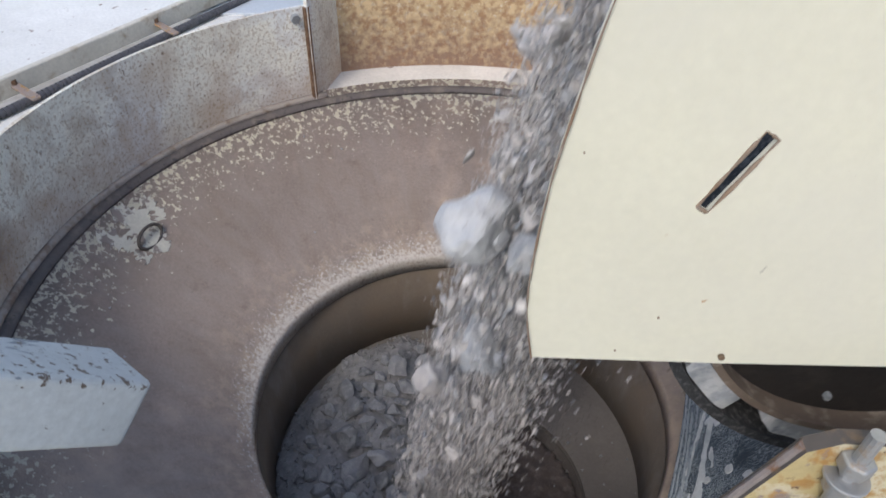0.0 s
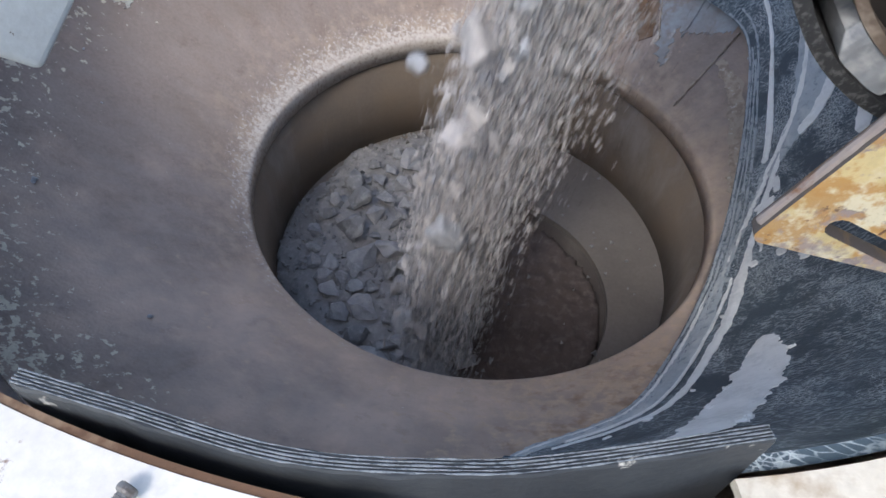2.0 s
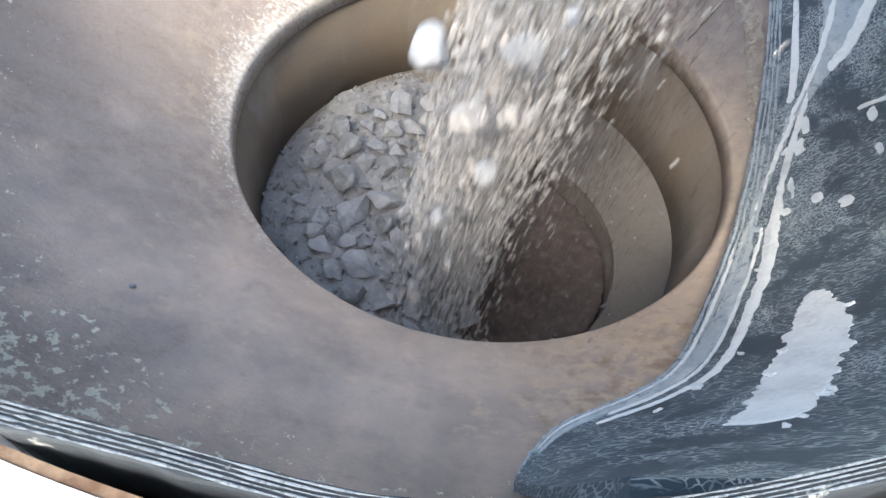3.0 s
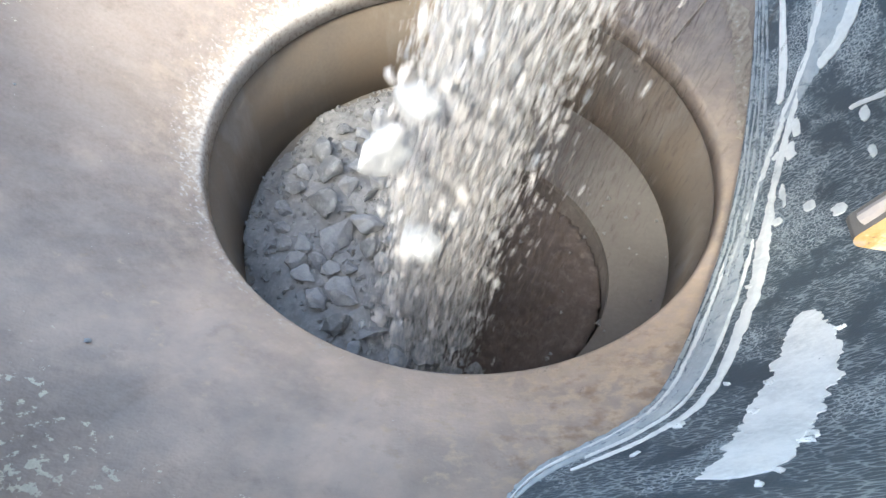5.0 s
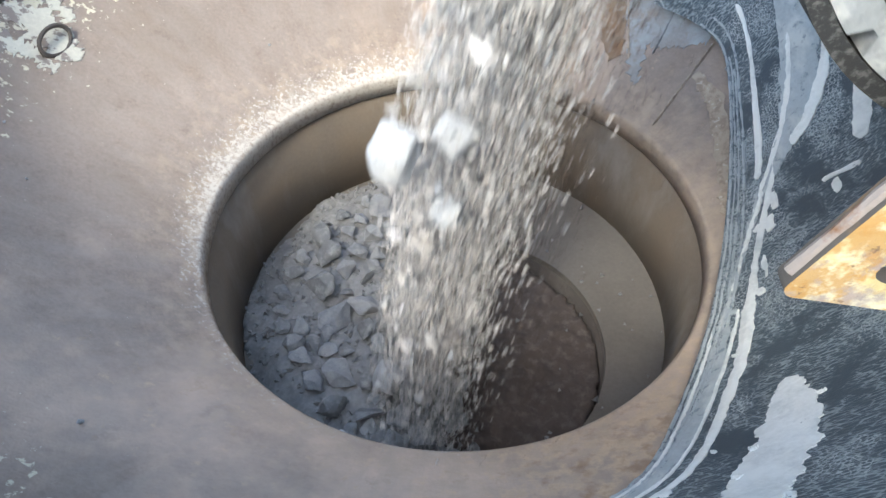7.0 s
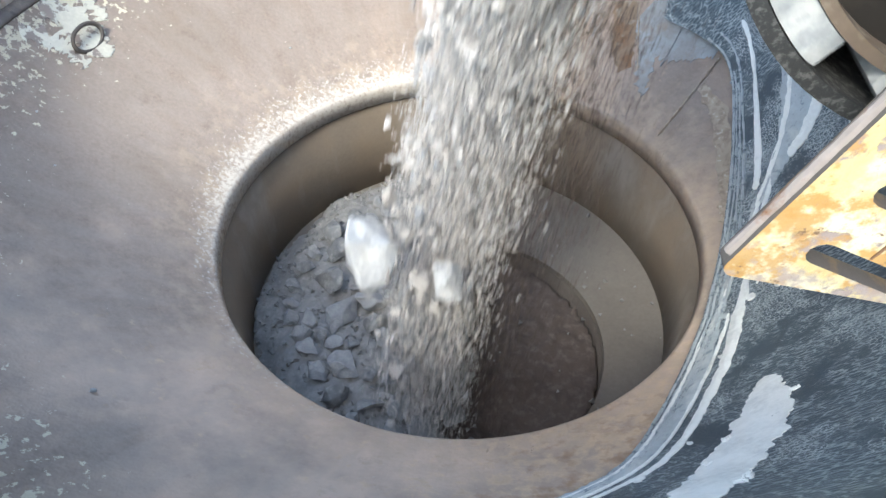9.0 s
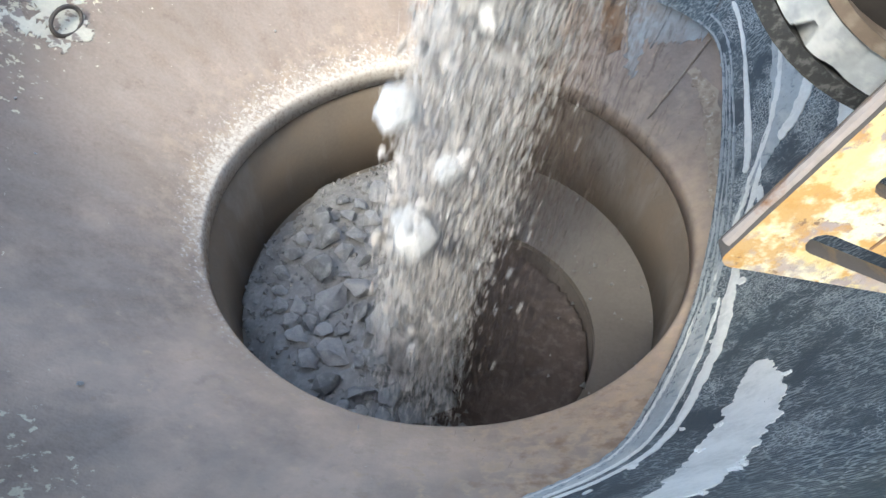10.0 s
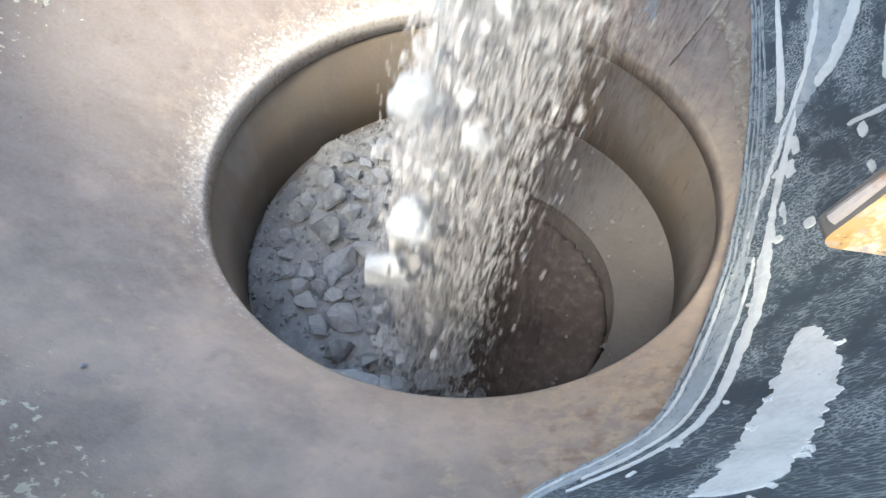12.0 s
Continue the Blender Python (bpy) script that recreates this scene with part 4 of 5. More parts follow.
def build_mount():
    g = thing("wall_mount", "beige steel mount bolted below the hopper rim", "mount")
    out = [(-0.43, -0.80), (-0.345, -0.828), (-0.262, -0.862), (-0.205, -0.892), (-0.19, -0.95), (-0.30, -0.97), (-0.46, -0.90)]
    part("gusset", slab(out, [], 0.010, Matrix.Translation((0, 0, 0.592)), 0.0), M_BEIGE, g)
    part("skirt", box(0.012, 0.12, 0.10, Matrix.Translation((-0.222, -0.945, 0.54)) @ Matrix.Rotation(radians(-8), 4, "Z"), 0.003), M_BEIGE, g, "rust-edged web")
    strap = [(-0.190, -0.960), (-0.232, -0.868), (-0.231, -0.861), (-0.224, -0.856), (-0.216, -0.858), (-0.211, -0.864), (-0.166, -0.960)]
    st = part("strap", slab(strap, [], 0.010, Matrix.Translation((0, 0, 0.607)), 0.002), M_BEIGE, g, "beige strap with rusty edges")
    part("rusty_edge", tube([(x, y, 0.603) for x, y in strap], 0.0028, 6, 0.3, 14), M_RUST, st)
    nut = part("nut", rod(0.0058, 0.010, Matrix.Translation((-0.221, -0.867, 0.606)), 6, 0.0015), M_ZINC, g)
    part("washer", rod(0.0085, 0.003, Matrix.Translation((-0.221, -0.867, 0.6055)), 20, 0.001), M_RUST, nut)
    nut = part("nut", rod(0.011, 0.022, Matrix.Translation((-0.190, -0.915, 0.600)) @ Matrix.Rotation(radians(40), 4, "X"), 20, 0.002), M_ZINC, g)
    part("washer", rod(0.017, 0.006, Matrix.Translation((-0.190, -0.915, 0.598)) @ Matrix.Rotation(radians(40), 4, "X"), 20, 0.002), M_RUST, nut)


# ---- stone ----
rock_rng = random.Random(11)


def rock_bmesh(rng, size, points=15, flat=0.75):
    """A broken stone: the hull of scattered points."""
    bm = bmesh.new()
    sx, sy, sz = size * rng.uniform(0.8, 1.25), size * rng.uniform(0.65, 1.0), size * rng.uniform(flat - 0.2, flat + 0.15)
    for _ in range(points):
        v = Vector((rng.gauss(0, 1), rng.gauss(0, 1), rng.gauss(0, 1))).normalized() * rng.uniform(0.82, 1.0)
        bm.verts.new((v.x * sx / 2, v.y * sy / 2, v.z * sz / 2))
    r = bmesh.ops.convex_hull(bm, input=bm.verts[:])
    bmesh.ops.delete(bm, geom=[g for g in r["geom_interior"] if isinstance(g, bmesh.types.BMVert)], context="VERTS")
    return bm


def rock_mesh(name, rng, size, material, points=16, flat=0.75, rough=True):
    bm = rock_bmesh(rng, size, points, flat)
    if rough:
        bmesh.ops.bevel(bm, geom=bm.edges[:], offset=size * 0.03, segments=1, affect="EDGES", profile=0.5, clamp_overlap=True)
        bmesh.ops.holes_fill(bm, edges=[e for e in bm.edges if e.is_boundary], sides=0)
        bmesh.ops.triangulate(bm, faces=bm.faces[:])
        bmesh.ops.subdivide_edges(bm, edges=[e for e in bm.edges if e.calc_length() > size * 0.28], cuts=1)
        bmesh.ops.triangulate(bm, faces=bm.faces[:])
        bmesh.ops.subdivide_edges(bm, edges=[e for e in bm.edges if e.calc_length() > size * 0.15], cuts=1)
        bmesh.ops.triangulate(bm, faces=bm.faces[:])
        s = rng.uniform(0, 50)
        for v in bm.verts:
            q = v.co / size + Vector((s, 0, 0))
            if v.co.length > size * 0.66:
                v.co *= size * 0.6 / v.co.length
            v.co += v.co.normalized() * size * (0.06 * noise.noise(q * 4) + 0.022 * noise.noise(q * 10))
    bmesh.ops.recalc_face_normals(bm, faces=bm.faces)
    me = bpy.data.meshes.new(name)
    bm.to_mesh(me)
    bm.free()
    me.materials.append(material)
    return me


HOLE_X, HOLE_Y, HOLE_R = 0.031, -0.085, 0.284


def bed_height(x, y):
    """The top of the stone bed in the bore: level on one side, falling away into the feed hole."""
    z = -0.245 - 0.42 * max(0.0, x + 0.15 + 0.12 * y)
    edge = max(0.0, math.hypot(x, y) - 0.375) / 0.07
    z -= 0.030 * min(1.0, edge)
    return max(-0.332 + 0.006 * noise.noise((x * 14, y * 14, 5.0)), z + 0.018 * noise.noise((x * 9, y * 9, 1.0)))


def floor_height(x, y):
    """What a falling stone lands on: the bed or the ledge."""
    inside = math.hypot(x - HOLE_X, y - HOLE_Y) < 0.28
    return max(bed_height(x, y), -0.34 if inside else -0.270)


ROCKS = [rock_mesh("stone", rock_rng, 1.0, M_STONE if k % 3 else M_STONE2, 14 + k % 5, 0.62 + 0.04 * (k % 6)) for k in range(18)]


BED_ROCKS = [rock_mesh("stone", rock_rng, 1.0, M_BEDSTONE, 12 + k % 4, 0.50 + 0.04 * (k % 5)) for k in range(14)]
PALE_ROCKS = [rock_mesh("stone", rock_rng, 1.0, M_PALE, 13 + k % 4, 0.62 + 0.04 * (k % 6)) for k in range(9)]


def build_bed():
    bed = thing("stone_bed", "bed of broken grey stone and fines in the crusher bore", "stone bed")
    # grey fines on the thrown-out side, brown fines with painted shade where the hole opens
    for name, material, label, brown in (("fines_bed", M_FINES, "grey stone fines", False), ("damp_bed", M_BROWNFINES, "brown fines deep in the feed hole, shade painted in", True)):
        n = 120
        bm = bmesh.new()
        grid = {}
        for i in range(n + 1):
            for j in range(n + 1):
                x, y = -0.45 + 0.9 * i / n, -0.45 + 0.9 * j / n
                hole = math.hypot(x - HOLE_X, y - HOLE_Y)
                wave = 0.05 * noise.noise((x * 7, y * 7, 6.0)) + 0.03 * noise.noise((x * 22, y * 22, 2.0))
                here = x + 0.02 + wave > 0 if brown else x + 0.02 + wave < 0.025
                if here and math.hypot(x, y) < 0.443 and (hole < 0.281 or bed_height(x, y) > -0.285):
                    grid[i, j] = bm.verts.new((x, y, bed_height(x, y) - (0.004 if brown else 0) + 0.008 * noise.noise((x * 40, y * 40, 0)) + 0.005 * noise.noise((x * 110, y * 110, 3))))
        for (i, j), v in list(grid.items()):
            q = [grid.get(k) for k in ((i, j), (i + 1, j), (i + 1, j + 1), (i, j + 1))]
            if all(q):
                bm.faces.new(q)
        r = bmesh.ops.extrude_face_region(bm, geom=bm.faces[:])
        for v in r["geom"]:
            if isinstance(v, bmesh.types.BMVert):
                v.co.z -= 0.03
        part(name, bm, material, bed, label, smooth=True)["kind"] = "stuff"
    rng = random.Random(5)
    placed = []
    tries = 0
    while len(placed) < 300 and tries < 9000:
        tries += 1
        big = len(placed) < 80
        s = rng.uniform(0.045, 0.095) if big else rng.uniform(0.015, 0.042)
        a, r = rng.uniform(0, 2 * math.pi), 0.44 * math.sqrt(rng.random())
        x, y = r * math.cos(a), r * math.sin(a)
        if r + s * 0.5 > (0.385 if s > 0.03 else 0.405) or bed_height(x, y) < -0.314:
            continue
        if math.hypot(x - HOLE_X, y - HOLE_Y) > HOLE_R - s / 2 and bed_height(x, y) < -0.275:
            continue
        if any((x - px) ** 2 + (y - py) ** 2 < (0.345 * (s + ps)) ** 2 for px, py, ps in placed):
            continue
        placed.append((x, y, s))
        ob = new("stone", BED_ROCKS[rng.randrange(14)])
        ob.parent = bed
        ob.matrix_basis = pose(x, y, bed_height(x, y) + s * 0.22, rng.uniform(-35, 35), rng.uniform(-35, 35), rng.uniform(0, 360)) @ Matrix.Diagonal((s, s, s, 1))
    # small grit between the stones
    V, F = [], []
    for _ in range(2600):
        a, r = rng.uniform(0, 2 * math.pi), 0.44 * math.sqrt(rng.random())
        x, y = r * math.cos(a), r * math.sin(a)
        if math.hypot(x - HOLE_X, y - HOLE_Y) > 0.28 and bed_height(x, y) < -0.275:
            z = -0.272
            if rng.random() < 0.93:
                continue
        else:
            z = floor_height(x, y) + 0.002
            if z < -0.31 and rng.random() < 0.97:
                continue
        s = rng.uniform(0.004, 0.013)
        grit(V, F, rng, Vector((x, y, z)), s)
    me = bpy.data.meshes.new("grit")
    me.from_pydata(V, [], F)
    me.materials.append(M_FINES)
    ob = new("grit", me)
    ob.parent = bed
    ob["kind"] = "stuff"


def grit(V, F, rng, c, s):
    """Adds one small angular stone of four faces to lists of corners and faces."""
    k = len(V)
    q = Euler((rng.uniform(0, 6), rng.uniform(0, 6), rng.uniform(0, 6))).to_matrix()
    for d in ((1, 1, 1), (1, -1, -1), (-1, 1, -1), (-1, -1, 1)):
        V.append(tuple(c + q @ (Vector(d) * s * rng.uniform(0.28, 0.46))))
    for a, b, e in ((0, 1, 2), (0, 3, 1), (0, 2, 3), (1, 3, 2)):
        F.append((k + a, k + b, k + e))


def build_dish_dust():
    """Loose chips on the dish and the ledge."""
    rng = random.Random(8)
    for k in range(16):
        a, r = rng.uniform(0, 2 * math.pi), rng.uniform(0.54, 0.8)
        s = rng.uniform(0.006, 0.014)
        ob = new("stone_chip", ROCKS[k % 18])
        ob.matrix_basis = pose(r * math.cos(a), r * math.sin(a), SLOPE * (r - R_LIP) + 0.002 + s * 0.2, 0, 0, rng.uniform(0, 360)) @ Matrix.Diagonal((s, s, s, 1))
        tagged(ob, "small grey stone chip on the worn dish", "stone", "chips on the dish")


# ---- the falling stream ----
X_OFF, Z_OFF, G = 0.270, PZ + PR * 0.84 + 0.02, 4.905
BELT_SPEED = 0.85


def flight(release, v, y, vy, rise=0.0, deep=0.0):
    """Rows of seconds and place: along the belt, over the drum, down into the bore, then drawn into the bed."""
    def belt(t):
        d = (release - t) * BELT_SPEED
        return Vector((X_OFF + d, y, Z_OFF + rise + 0.03 * min(1.0, d / 0.12) - FALL * max(0.0, d - 0.12)))
    rows = []
    f0 = release
    if f0 > 0.04:
        rows.append((0.0, belt(0.0)))
        for back in (2.0, 1.0, 0.4, 0.15):
            if f0 - back > 0.06:
                rows.append((f0 - back, belt(f0 - back)))
    step = 1 / 15
    k = 0
    land = None
    lag = math.ceil(f0 * 30) / 30 - f0  # so that every row falls on a whole film step
    while True:
        T = k * step + lag
        p = Vector((X_OFF - v * T, y + vy * T, Z_OFF + rise - G * T * T))
        q = f0 + T
        r = math.hypot(p.x, p.y)
        if r > 0.43 and p.z < 0.02:
            p.x, p.y = p.x * 0.42 / r, p.y * 0.42 / r
        floor = floor_height(p.x, p.y) - deep
        if p.z < floor + 0.01:
            land = (q, Vector((p.x, p.y, floor + 0.01)))
            break
        if q >= 0.0:
            if not rows and q > 0.001:
                T0 = -f0
                rows.append((0.0, Vector((X_OFF - v * T0, y + vy * T0, Z_OFF + rise - G * T0 * T0))))
            rows.append((q, p))
        k += 1
        if k > 30:
            break
    if land is not None:
        q, p = land
        T = q - f0
        exact = math.sqrt(max(0.01, (Z_OFF + rise - p.z) / G))
        q = math.ceil((f0 + exact) * 30 - 0.001) / 30
        if q < 0:
            q = 0.0
        rows = [a for a in rows if a[0] < q - 0.03]
        rows.append((q, p))
        rows.append((q + 0.25, p + Vector((0.012, -0.006, -0.012))))
        rows.append((q + 1.3, p + Vector((0.02, -0.008, -0.09))))
    last = rows[-1]
    if rows[0][0] > 0.02:
        rows.insert(0, (0.0, rows[0][1]))
    if last[0] < 11.98:
        rows.append((12.0, last[1] + Vector((0, 0, -0.01))))
    return rows


STREAM = []  # object, rows of place, spin


def drop(ob, release, v, y, vy, spin, rise=0.0, scale=1.0, deep=0.0):
    rng = random.Random(int(release * 1000) + 7)
    STREAM.append((ob, flight(release, v, y, vy, rise, deep), (rng.uniform(0, 360), rng.uniform(0, 360), rng.uniform(0, 360)), spin, release, scale))


# larger stones: second, place at that second, size
EARLY_STONES = [
    (0, 0.010, -0.280, 0.699, 0.097), (0, 0.015, -0.320, 0.527, 0.081), (0, -0.044, -0.320, 0.447, 0.057), (0, 0.081, -0.020, 0.820, 0.079),
    (0.5, -0.083, -0.320, 0.568, 0.042), (0.5, 0.034, -0.320, 0.753, 0.067), (0.5, -0.021, -0.320, 0.541, 0.054), (1, 0.008, -0.320, 0.629, 0.051),
    (1, 0.006, -0.320, 0.530, 0.066), (1, -0.011, -0.320, 0.406, 0.044), (1.5, 0.044, -0.320, 0.579, 0.067), (1.5, -0.012, -0.320, 0.478, 0.076),
    (1.5, -0.045, -0.320, 0.383, 0.078), (2, -0.019, -0.320, 0.523, 0.055), (2, -0.084, -0.320, 0.484, 0.027), (2, -0.035, -0.320, 0.190, 0.046),
    (2.5, -0.031, -0.320, 0.454, 0.059), (2.5, -0.069, -0.320, 0.404, 0.049), (2.5, -0.006, -0.320, 0.346, 0.037), (3, -0.088, -0.320, 0.408, 0.053),
    (3, -0.036, -0.320, 0.316, 0.054), (3, -0.008, -0.320, 0.224, 0.037),
]
MIDDLE_STONES = [
    (5, -0.050, -0.320, 0.383, 0.051), (5, -0.080, -0.320, 0.306, 0.068), (5, -0.050, -0.320, 0.128, 0.057), (5.5, -0.052, -0.320, 0.160, 0.077),
    (5.5, -0.081, -0.320, -0.022, 0.091), (5.5, -0.010, -0.320, 0.378, 0.036), (6, 0.003, -0.320, 0.482, 0.035), (6, -0.106, -0.320, 0.289, 0.036),
    (6.5, -0.054, -0.320, 0.389, 0.042), (6.5, 0.008, -0.320, 0.567, 0.038), (7, -0.048, -0.320, 0.429, 0.063), (7, 0.014, -0.320, 0.454, 0.052),
    (7, 0.008, -0.320, 0.348, 0.045),
]
LATE_STONES = [
    (9, -0.104, -0.320, 0.243, 0.090), (9, 0.013, -0.320, 0.198, 0.061), (9.5, -0.065, -0.320, 0.206, 0.065), (9.5, -0.180, -0.320, -0.020, 0.056),
    (10, -0.019, -0.320, 0.272, 0.079), (10, 0.026, -0.320, 0.382, 0.042), (10, -0.037, -0.320, 0.465, 0.055), (10.5, -0.015, -0.320, 0.386, 0.042),
    (10.5, -0.079, -0.320, 0.059, 0.043), (11, -0.089, -0.320, 0.421, 0.093), (11, -0.022, -0.320, 0.498, 0.054), (11.5, -0.059, -0.320, 0.324, 0.084),
    (11.5, 0.000, -0.320, 0.499, 0.043), (11.5, -0.085, -0.320, -0.150, 0.068), (12, -0.040, -0.320, 0.416, 0.067), (12, -0.093, -0.320, 0.110, 0.074),
    (12, 0.024, -0.320, 0.364, 0.036), (12, -0.052, -0.320, 0.225, 0.056),
]


def handful(rng, stones, pebbles, half, deep, grain, shift=0.0):
    """A rigid handful of gravel: stones on the thrown-out side, pebbles and fines behind them."""
    V, F = [], []
    for i in range(stones):
        bm = rock_bmesh(rng, min(0.042, rng.lognormvariate(math.log(0.0165), 0.40)), 9)
        c = Vector((rng.triangular(-half * 1.05, half * 0.45, -half * 0.5) + shift, rng.gauss(0, deep), rng.uniform(-0.17, 0.17)))
        c.x += 0.12 * c.z
        q = Euler((rng.uniform(0, 6), rng.uniform(0, 6), rng.uniform(0, 6))).to_matrix()
        k = len(V)
        bm.verts.index_update()
        V += [tuple(c + q @ v.co) for v in bm.verts]
        F += [tuple(k + v.index for v in f.verts) for f in bm.faces]
        bm.free()
    for i in range(pebbles):
        c = Vector((rng.triangular(-half, half, half * 0.3) + shift, rng.gauss(0, deep), rng.uniform(-0.19, 0.19)))
        c.x += 0.12 * c.z
        grit(V, F, rng, c, rng.uniform(*grain) * (1.9 if rng.random() < 0.06 else 1))
    me = bpy.data.meshes.new("gravel")
    me.from_pydata(V, [], F)
    return me


def build_stream():
    rng = random.Random(21)
    for group in (EARLY_STONES, MIDDLE_STONES, LATE_STONES):
        for t, x, y, z, s in group:
            T = math.sqrt((Z_OFF + 0.04 - z) / G)
            pale = group is not EARLY_STONES
            ob = new("falling_stone", PALE_ROCKS[rng.randrange(9)] if pale else ROCKS[rng.randrange(18)])
            tagged(ob, ("large pale" if pale else "large grey") + " broken stone dropping off the belt into the crusher", "stone", "stones in the falling stream")
            s *= 1.45
            ob.scale = (s, s, s)
            drop(ob, t - T, (X_OFF - x) / T, y, 0.0, rng.uniform(-120, 120), 0.04, s)
    # loose stones, one by one
    for k in range(260):
        t = -0.55 + 12.5 * (k + rng.uniform(-0.8, 0.8)) / 260
        s = min(0.10, max(0.034, rng.lognormvariate(math.log(0.050), 0.33)))
        ob = new("falling_stone", ROCKS[rng.randrange(18)])
        tagged(ob, "broken grey stone dropping off the belt into the crusher", "stone", "stones in the falling stream")
        ob.scale = (s, s, s)
        drop(ob, t, rng.gauss(0.705, 0.05), rng.gauss(-0.20, 0.08), rng.gauss(0, 0.06), rng.uniform(-160, 160), rng.uniform(0, 0.09), s)
    # gravel, in rigid handfuls
    shapes = []
    for m in range(12):
        me = handful(rng, 34, 2500, 0.093, 0.075, (0.0022, 0.0050))
        me.materials.append((M_GRAVEL, M_GRAVEL, M_STONE2, M_BEDSTONE)[m % 4])
        shapes.append(me)
    t, k = -0.5, 0
    while t < 12.0:
        ob = new("falling_gravel", shapes[k % 12])
        tagged(ob, "handful of pale gravel and fines falling in the stream", "gravel", "gravel in the falling stream", "stuff")
        drop(ob, t, rng.gauss(0.630, 0.024), rng.gauss(-0.17, 0.03), rng.gauss(0, 0.02), 0.0, 0.04, deep=0.25)
        t += 0.0118
        k += 1
    # thin spray of grit on the inner side of the stream
    spray = []
    for m in range(6):
        me = handful(rng, 0, 1000, 0.075, 0.085, (0.0015, 0.0032), 0.02)
        me.materials.append(M_GRIT)
        spray.append(me)
    t, k = -0.5, 0
    while t < 12.0:
        ob = new("falling_grit", spray[k % 6])
        tagged(ob, "thin spray of brown grit beside the falling stone", "grit", "grit beside the falling stream", "stuff")
        drop(ob, t, rng.gauss(0.54, 0.04), rng.gauss(-0.16, 0.04), rng.gauss(0, 0.03), 0.0, 0.04, deep=0.25)
        t += 0.022
        k += 1
    # gusts in which fines trail far behind the stream
    for start, end, slow in ((2.35, 3.3, 0.26), (3.9, 5.2, 0.20), (8.6, 9.3, 0.32), (9.8, 10.2, 0.25), (10.8, 12.0, 0.28)):
        t = start - 0.45
        while t < end - 0.2:
            ob = new("falling_grit", spray[k % 6])
            tagged(ob, "trailing gust of brown grit beside the falling stone", "grit", "grit beside the falling stream", "stuff")
            drop(ob, t, rng.uniform(slow, 0.52), rng.gauss(-0.16, 0.05), rng.gauss(0, 0.05), 0.0, 0.04, deep=0.25)
            t += 0.018
            k += 1


build_ground()
build_crusher()
build_hopper()
build_sheet()
build_strip()
build_conveyor()
DRUM = build_drum()
build_plate()
build_bracket()
build_arm()
build_outside()
build_mount()
build_loose_bolt()
slurry("slurry_patch", [(0.562, 0.305, 0.016), (0.592, 0.352, 0.030), (0.625, 0.385, 0.040), (0.660, 0.402, 0.044), (0.700, 0.435, 0.043), (0.740, 0.485, 0.038), (0.785, 0.56, 0.032)], 3, "broad pale grey dried slurry patch on black rubber", 0.0095, flakes=9)
slurry("slurry_streak", [(0.150, 0.185, 0.008), (0.208, 0.158, 0.0065), (0.255, 0.137, 0.0075), (0.305, 0.13, 0.008), (0.328, 0.12, 0.006)], 7, "long pale slurry streak on the rubber sheet", 0.002)
slurry("slurry_smear", [(0.205, 0.44, 0.046), (0.250, 0.36, 0.042), (0.288, 0.295, 0.036), (0.315, 0.225, 0.020), (0.333, 0.165, 0.009), (0.352, 0.120, 0.007), (0.388, 0.078, 0.006), (0.428, 0.056, 0.005), (0.488, 0.048, 0.005), (0.552, 0.055, 0.005)], 9, "wide thin smear of grey slurry narrowing to a streak", 0.005, M_SMEAR, 6)
slurry("slurry_streak", [(0.235, 0.345, 0.006), (0.270, 0.285, 0.007), (0.300, 0.225, 0.007), (0.330, 0.158, 0.006), (0.352, 0.122, 0.005), (0.388, 0.08, 0.0045), (0.428, 0.058, 0.003)], 10, "pale slurry streak along the edge of the smear", 0.003)
slurry("slurry_streak", [(0.262, 0.46, 0.006), (0.290, 0.40, 0.009), (0.312, 0.315, 0.010), (0.322, 0.245, 0.005)], 11, "pale slurry streak along the edge of the smear", 0.0035)
slurry("slurry_streak", [(0.325, 0.18, 0.006), (0.372, 0.138, 0.006), (0.412, 0.122, 0.006), (0.475, 0.128, 0.010), (0.522, 0.148, 0.010), (0.575, 0.158, 0.009), (0.617, 0.170, 0.0085), (0.67, 0.175, 0.008), (0.74, 0.165, 0.006), (0.82, 0.14, 0.005)], 12, "long ragged slurry streak beside the sheet's edge", 0.003, flakes=4)
slurry("slurry_film", [(0.44, 0.052, 0.006), (0.505, 0.072, 0.009), (0.545, 0.082, 0.013), (0.602, 0.085, 0.017), (0.658, 0.078, 0.016), (0.72, 0.072, 0.013), (0.80, 0.068, 0.010), (0.92, 0.07, 0.006)], 15, "thin blue-grey slurry film along the sheet's edge", 0.003, M_SMEAR)
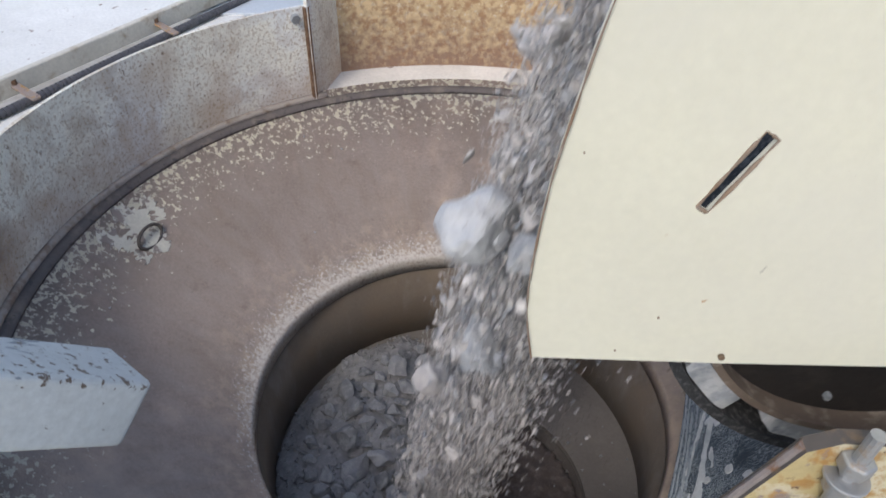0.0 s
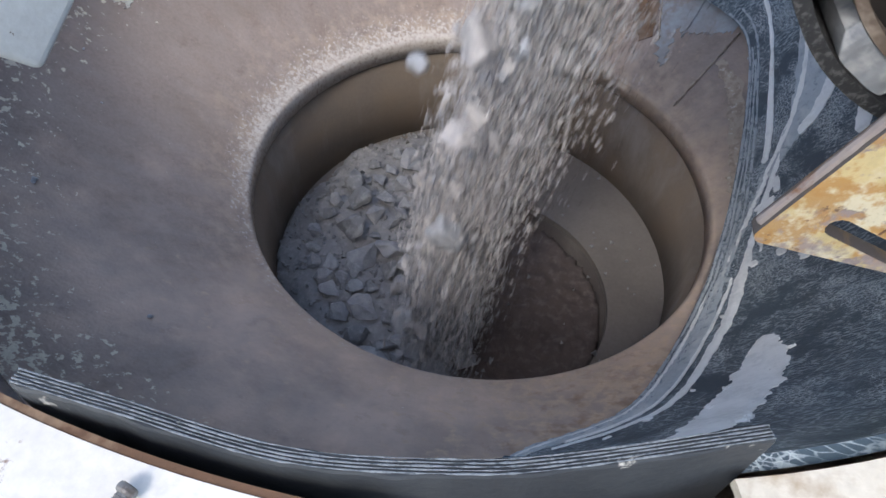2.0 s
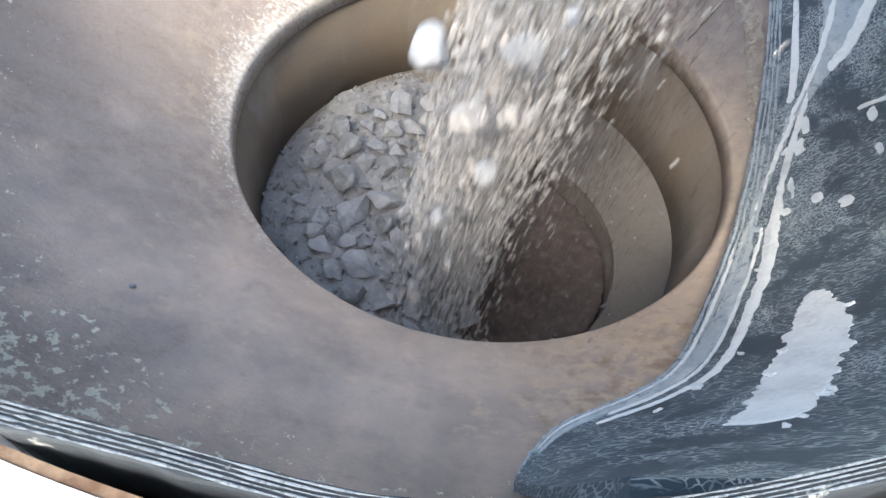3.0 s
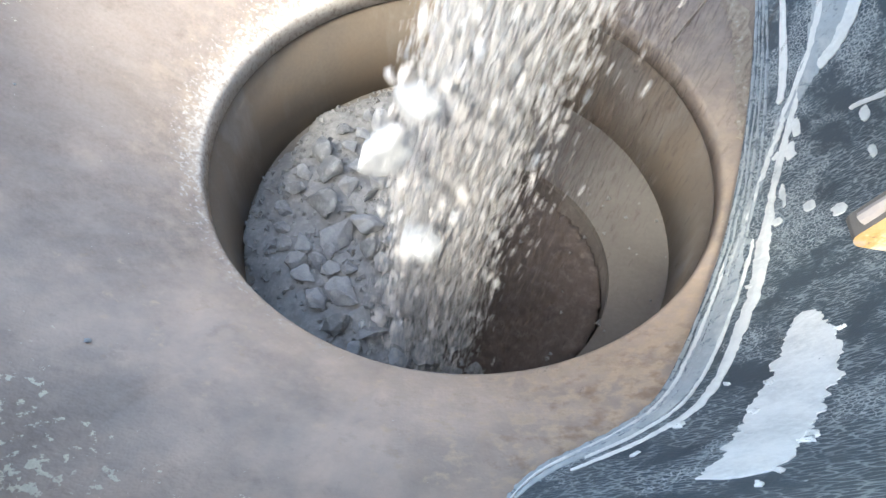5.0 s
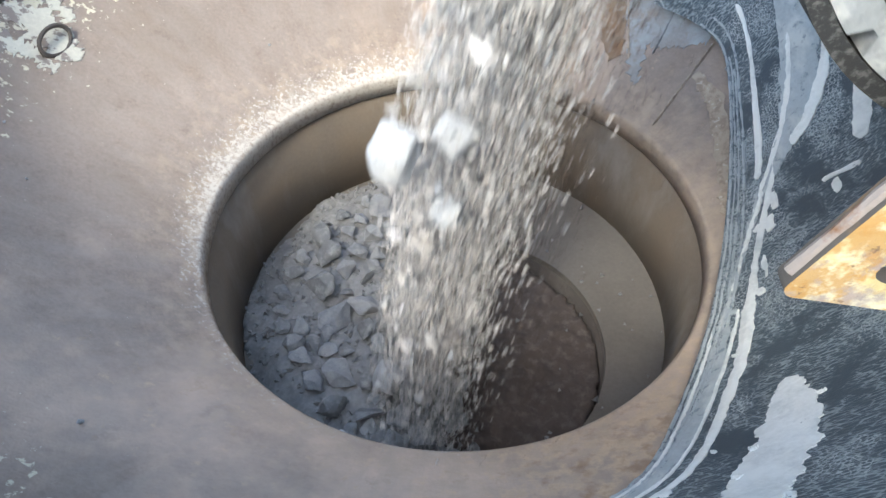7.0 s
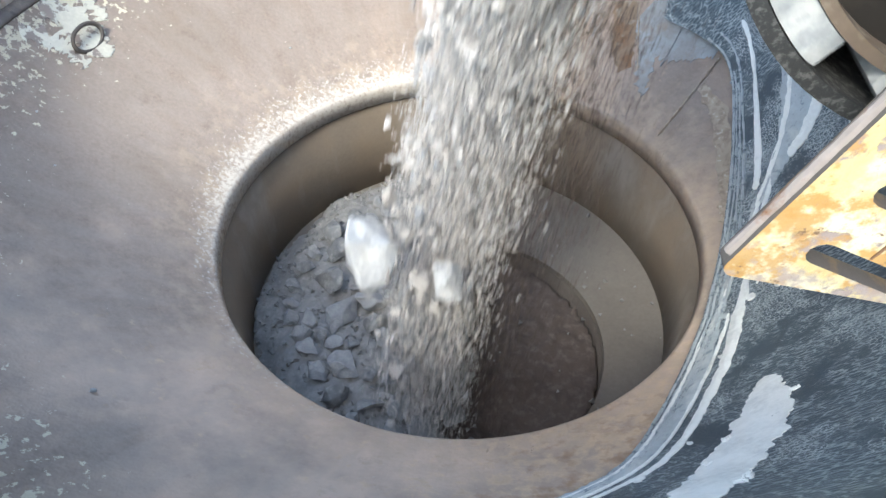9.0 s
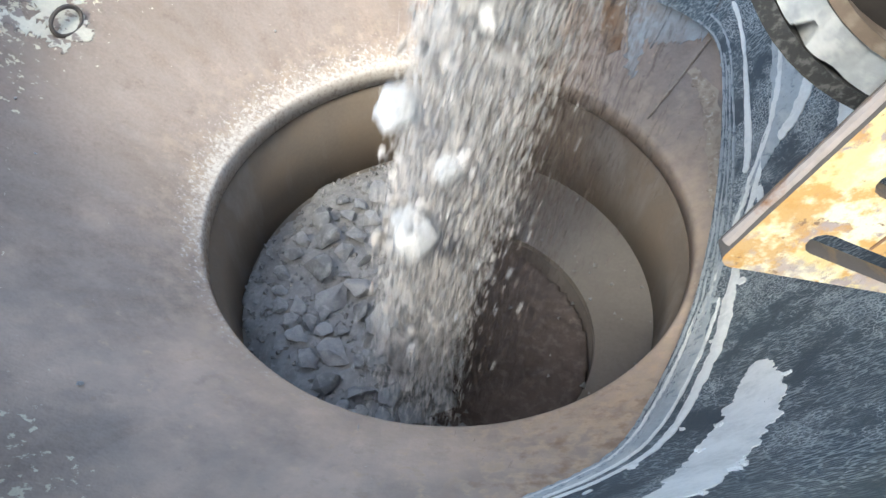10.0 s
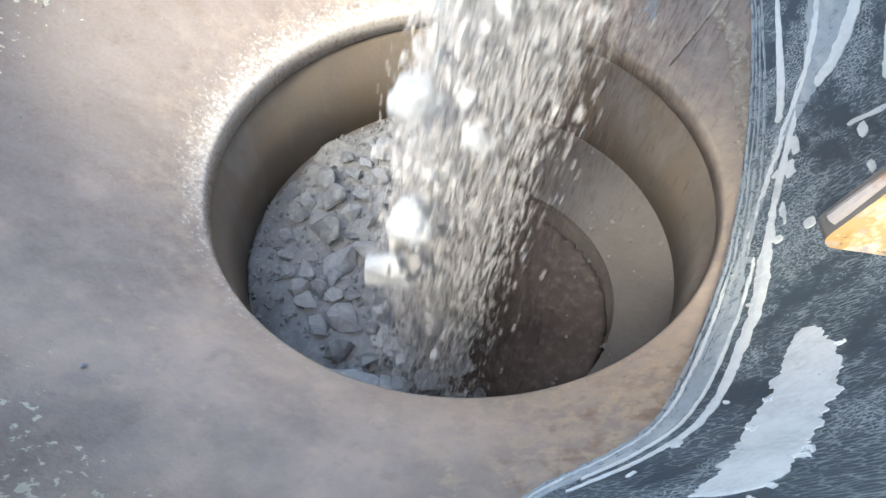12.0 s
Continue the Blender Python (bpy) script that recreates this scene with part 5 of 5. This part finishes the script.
slurry("slurry_streak", [(0.46, 0.095, 0.0025), (0.55, 0.108, 0.003), (0.62, 0.118, 0.003), (0.70, 0.115, 0.003), (0.80, 0.10, 0.003)], 13, "thin pale slurry streak near the sheet's edge", 0.0018)
slurry("slurry_streak", [(0.48, 0.03, 0.0025), (0.58, 0.036, 0.0035), (0.68, 0.034, 0.004), (0.80, 0.034, 0.0035), (0.92, 0.04, 0.003)], 16, "thin pale slurry streak on the sheet's edge", 0.002)
slurry("slurry_streak", [(0.308, 0.495, 0.006), (0.325, 0.475, 0.012), (0.340, 0.452, 0.013), (0.358, 0.430, 0.010)], 18, "short pale slurry smear on the rubber sheet", 0.003)
slurry("slurry_streak", [(0.368, 0.32, 0.0022), (0.370, 0.37, 0.0022), (0.373, 0.42, 0.003)], 19, "fine pale scratch of slurry on the rubber sheet", 0.001)
for k, (u, w, length, half) in enumerate(((0.378, 0.355, 0.010, 0.006), (0.408, 0.370, 0.010, 0.004), (0.438, 0.230, 0.012, 0.008), (0.455, 0.305, 0.014, 0.009), (0.415, 0.155, 0.026, 0.0035), (0.445, 0.150, 0.009, 0.008), (0.358, 0.178, 0.015, 0.006), (0.375, 0.165, 0.013, 0.008), (0.72, 0.195, 0.008, 0.006), (0.78, 0.225, 0.007, 0.004))):
    slurry("slurry_spot", [(u - length / 2, w - 0.006, half * 0.8), (u, w, half), (u + length / 2, w + 0.004, half * 0.7)], 30 + 3 * k, "small pale slurry spot on the rubber sheet", 0.0036)
build_bed()
build_dish_dust()
build_stream()


def motions():
    # the head drum turns one block on in three tenths of a second
    walk(DRUM, [(0.3 * k, pose(PX, 0, PZ, 0, -60.0 * k, 0)) for k in range(41)])
    for ob, rows, turn, spin, release, s in STREAM:
        keep = ob.scale.copy()
        out, seen = [], set()
        for t, p in rows:
            f = frame(t)
            if f in seen:
                continue
            seen.add(f)
            a = spin * min(1.2, max(0.0, t - release))
            if spin:
                m = Matrix.Translation(p) @ Euler([radians(x) for x in turn]).to_matrix().to_4x4() @ Matrix.Rotation(radians(a), 4, (0.5, 0.7, 0.5))
            else:
                m = Matrix.Translation(p)
            out.append((t, m))
        walk(ob, out)
        ob.scale = keep


motions()
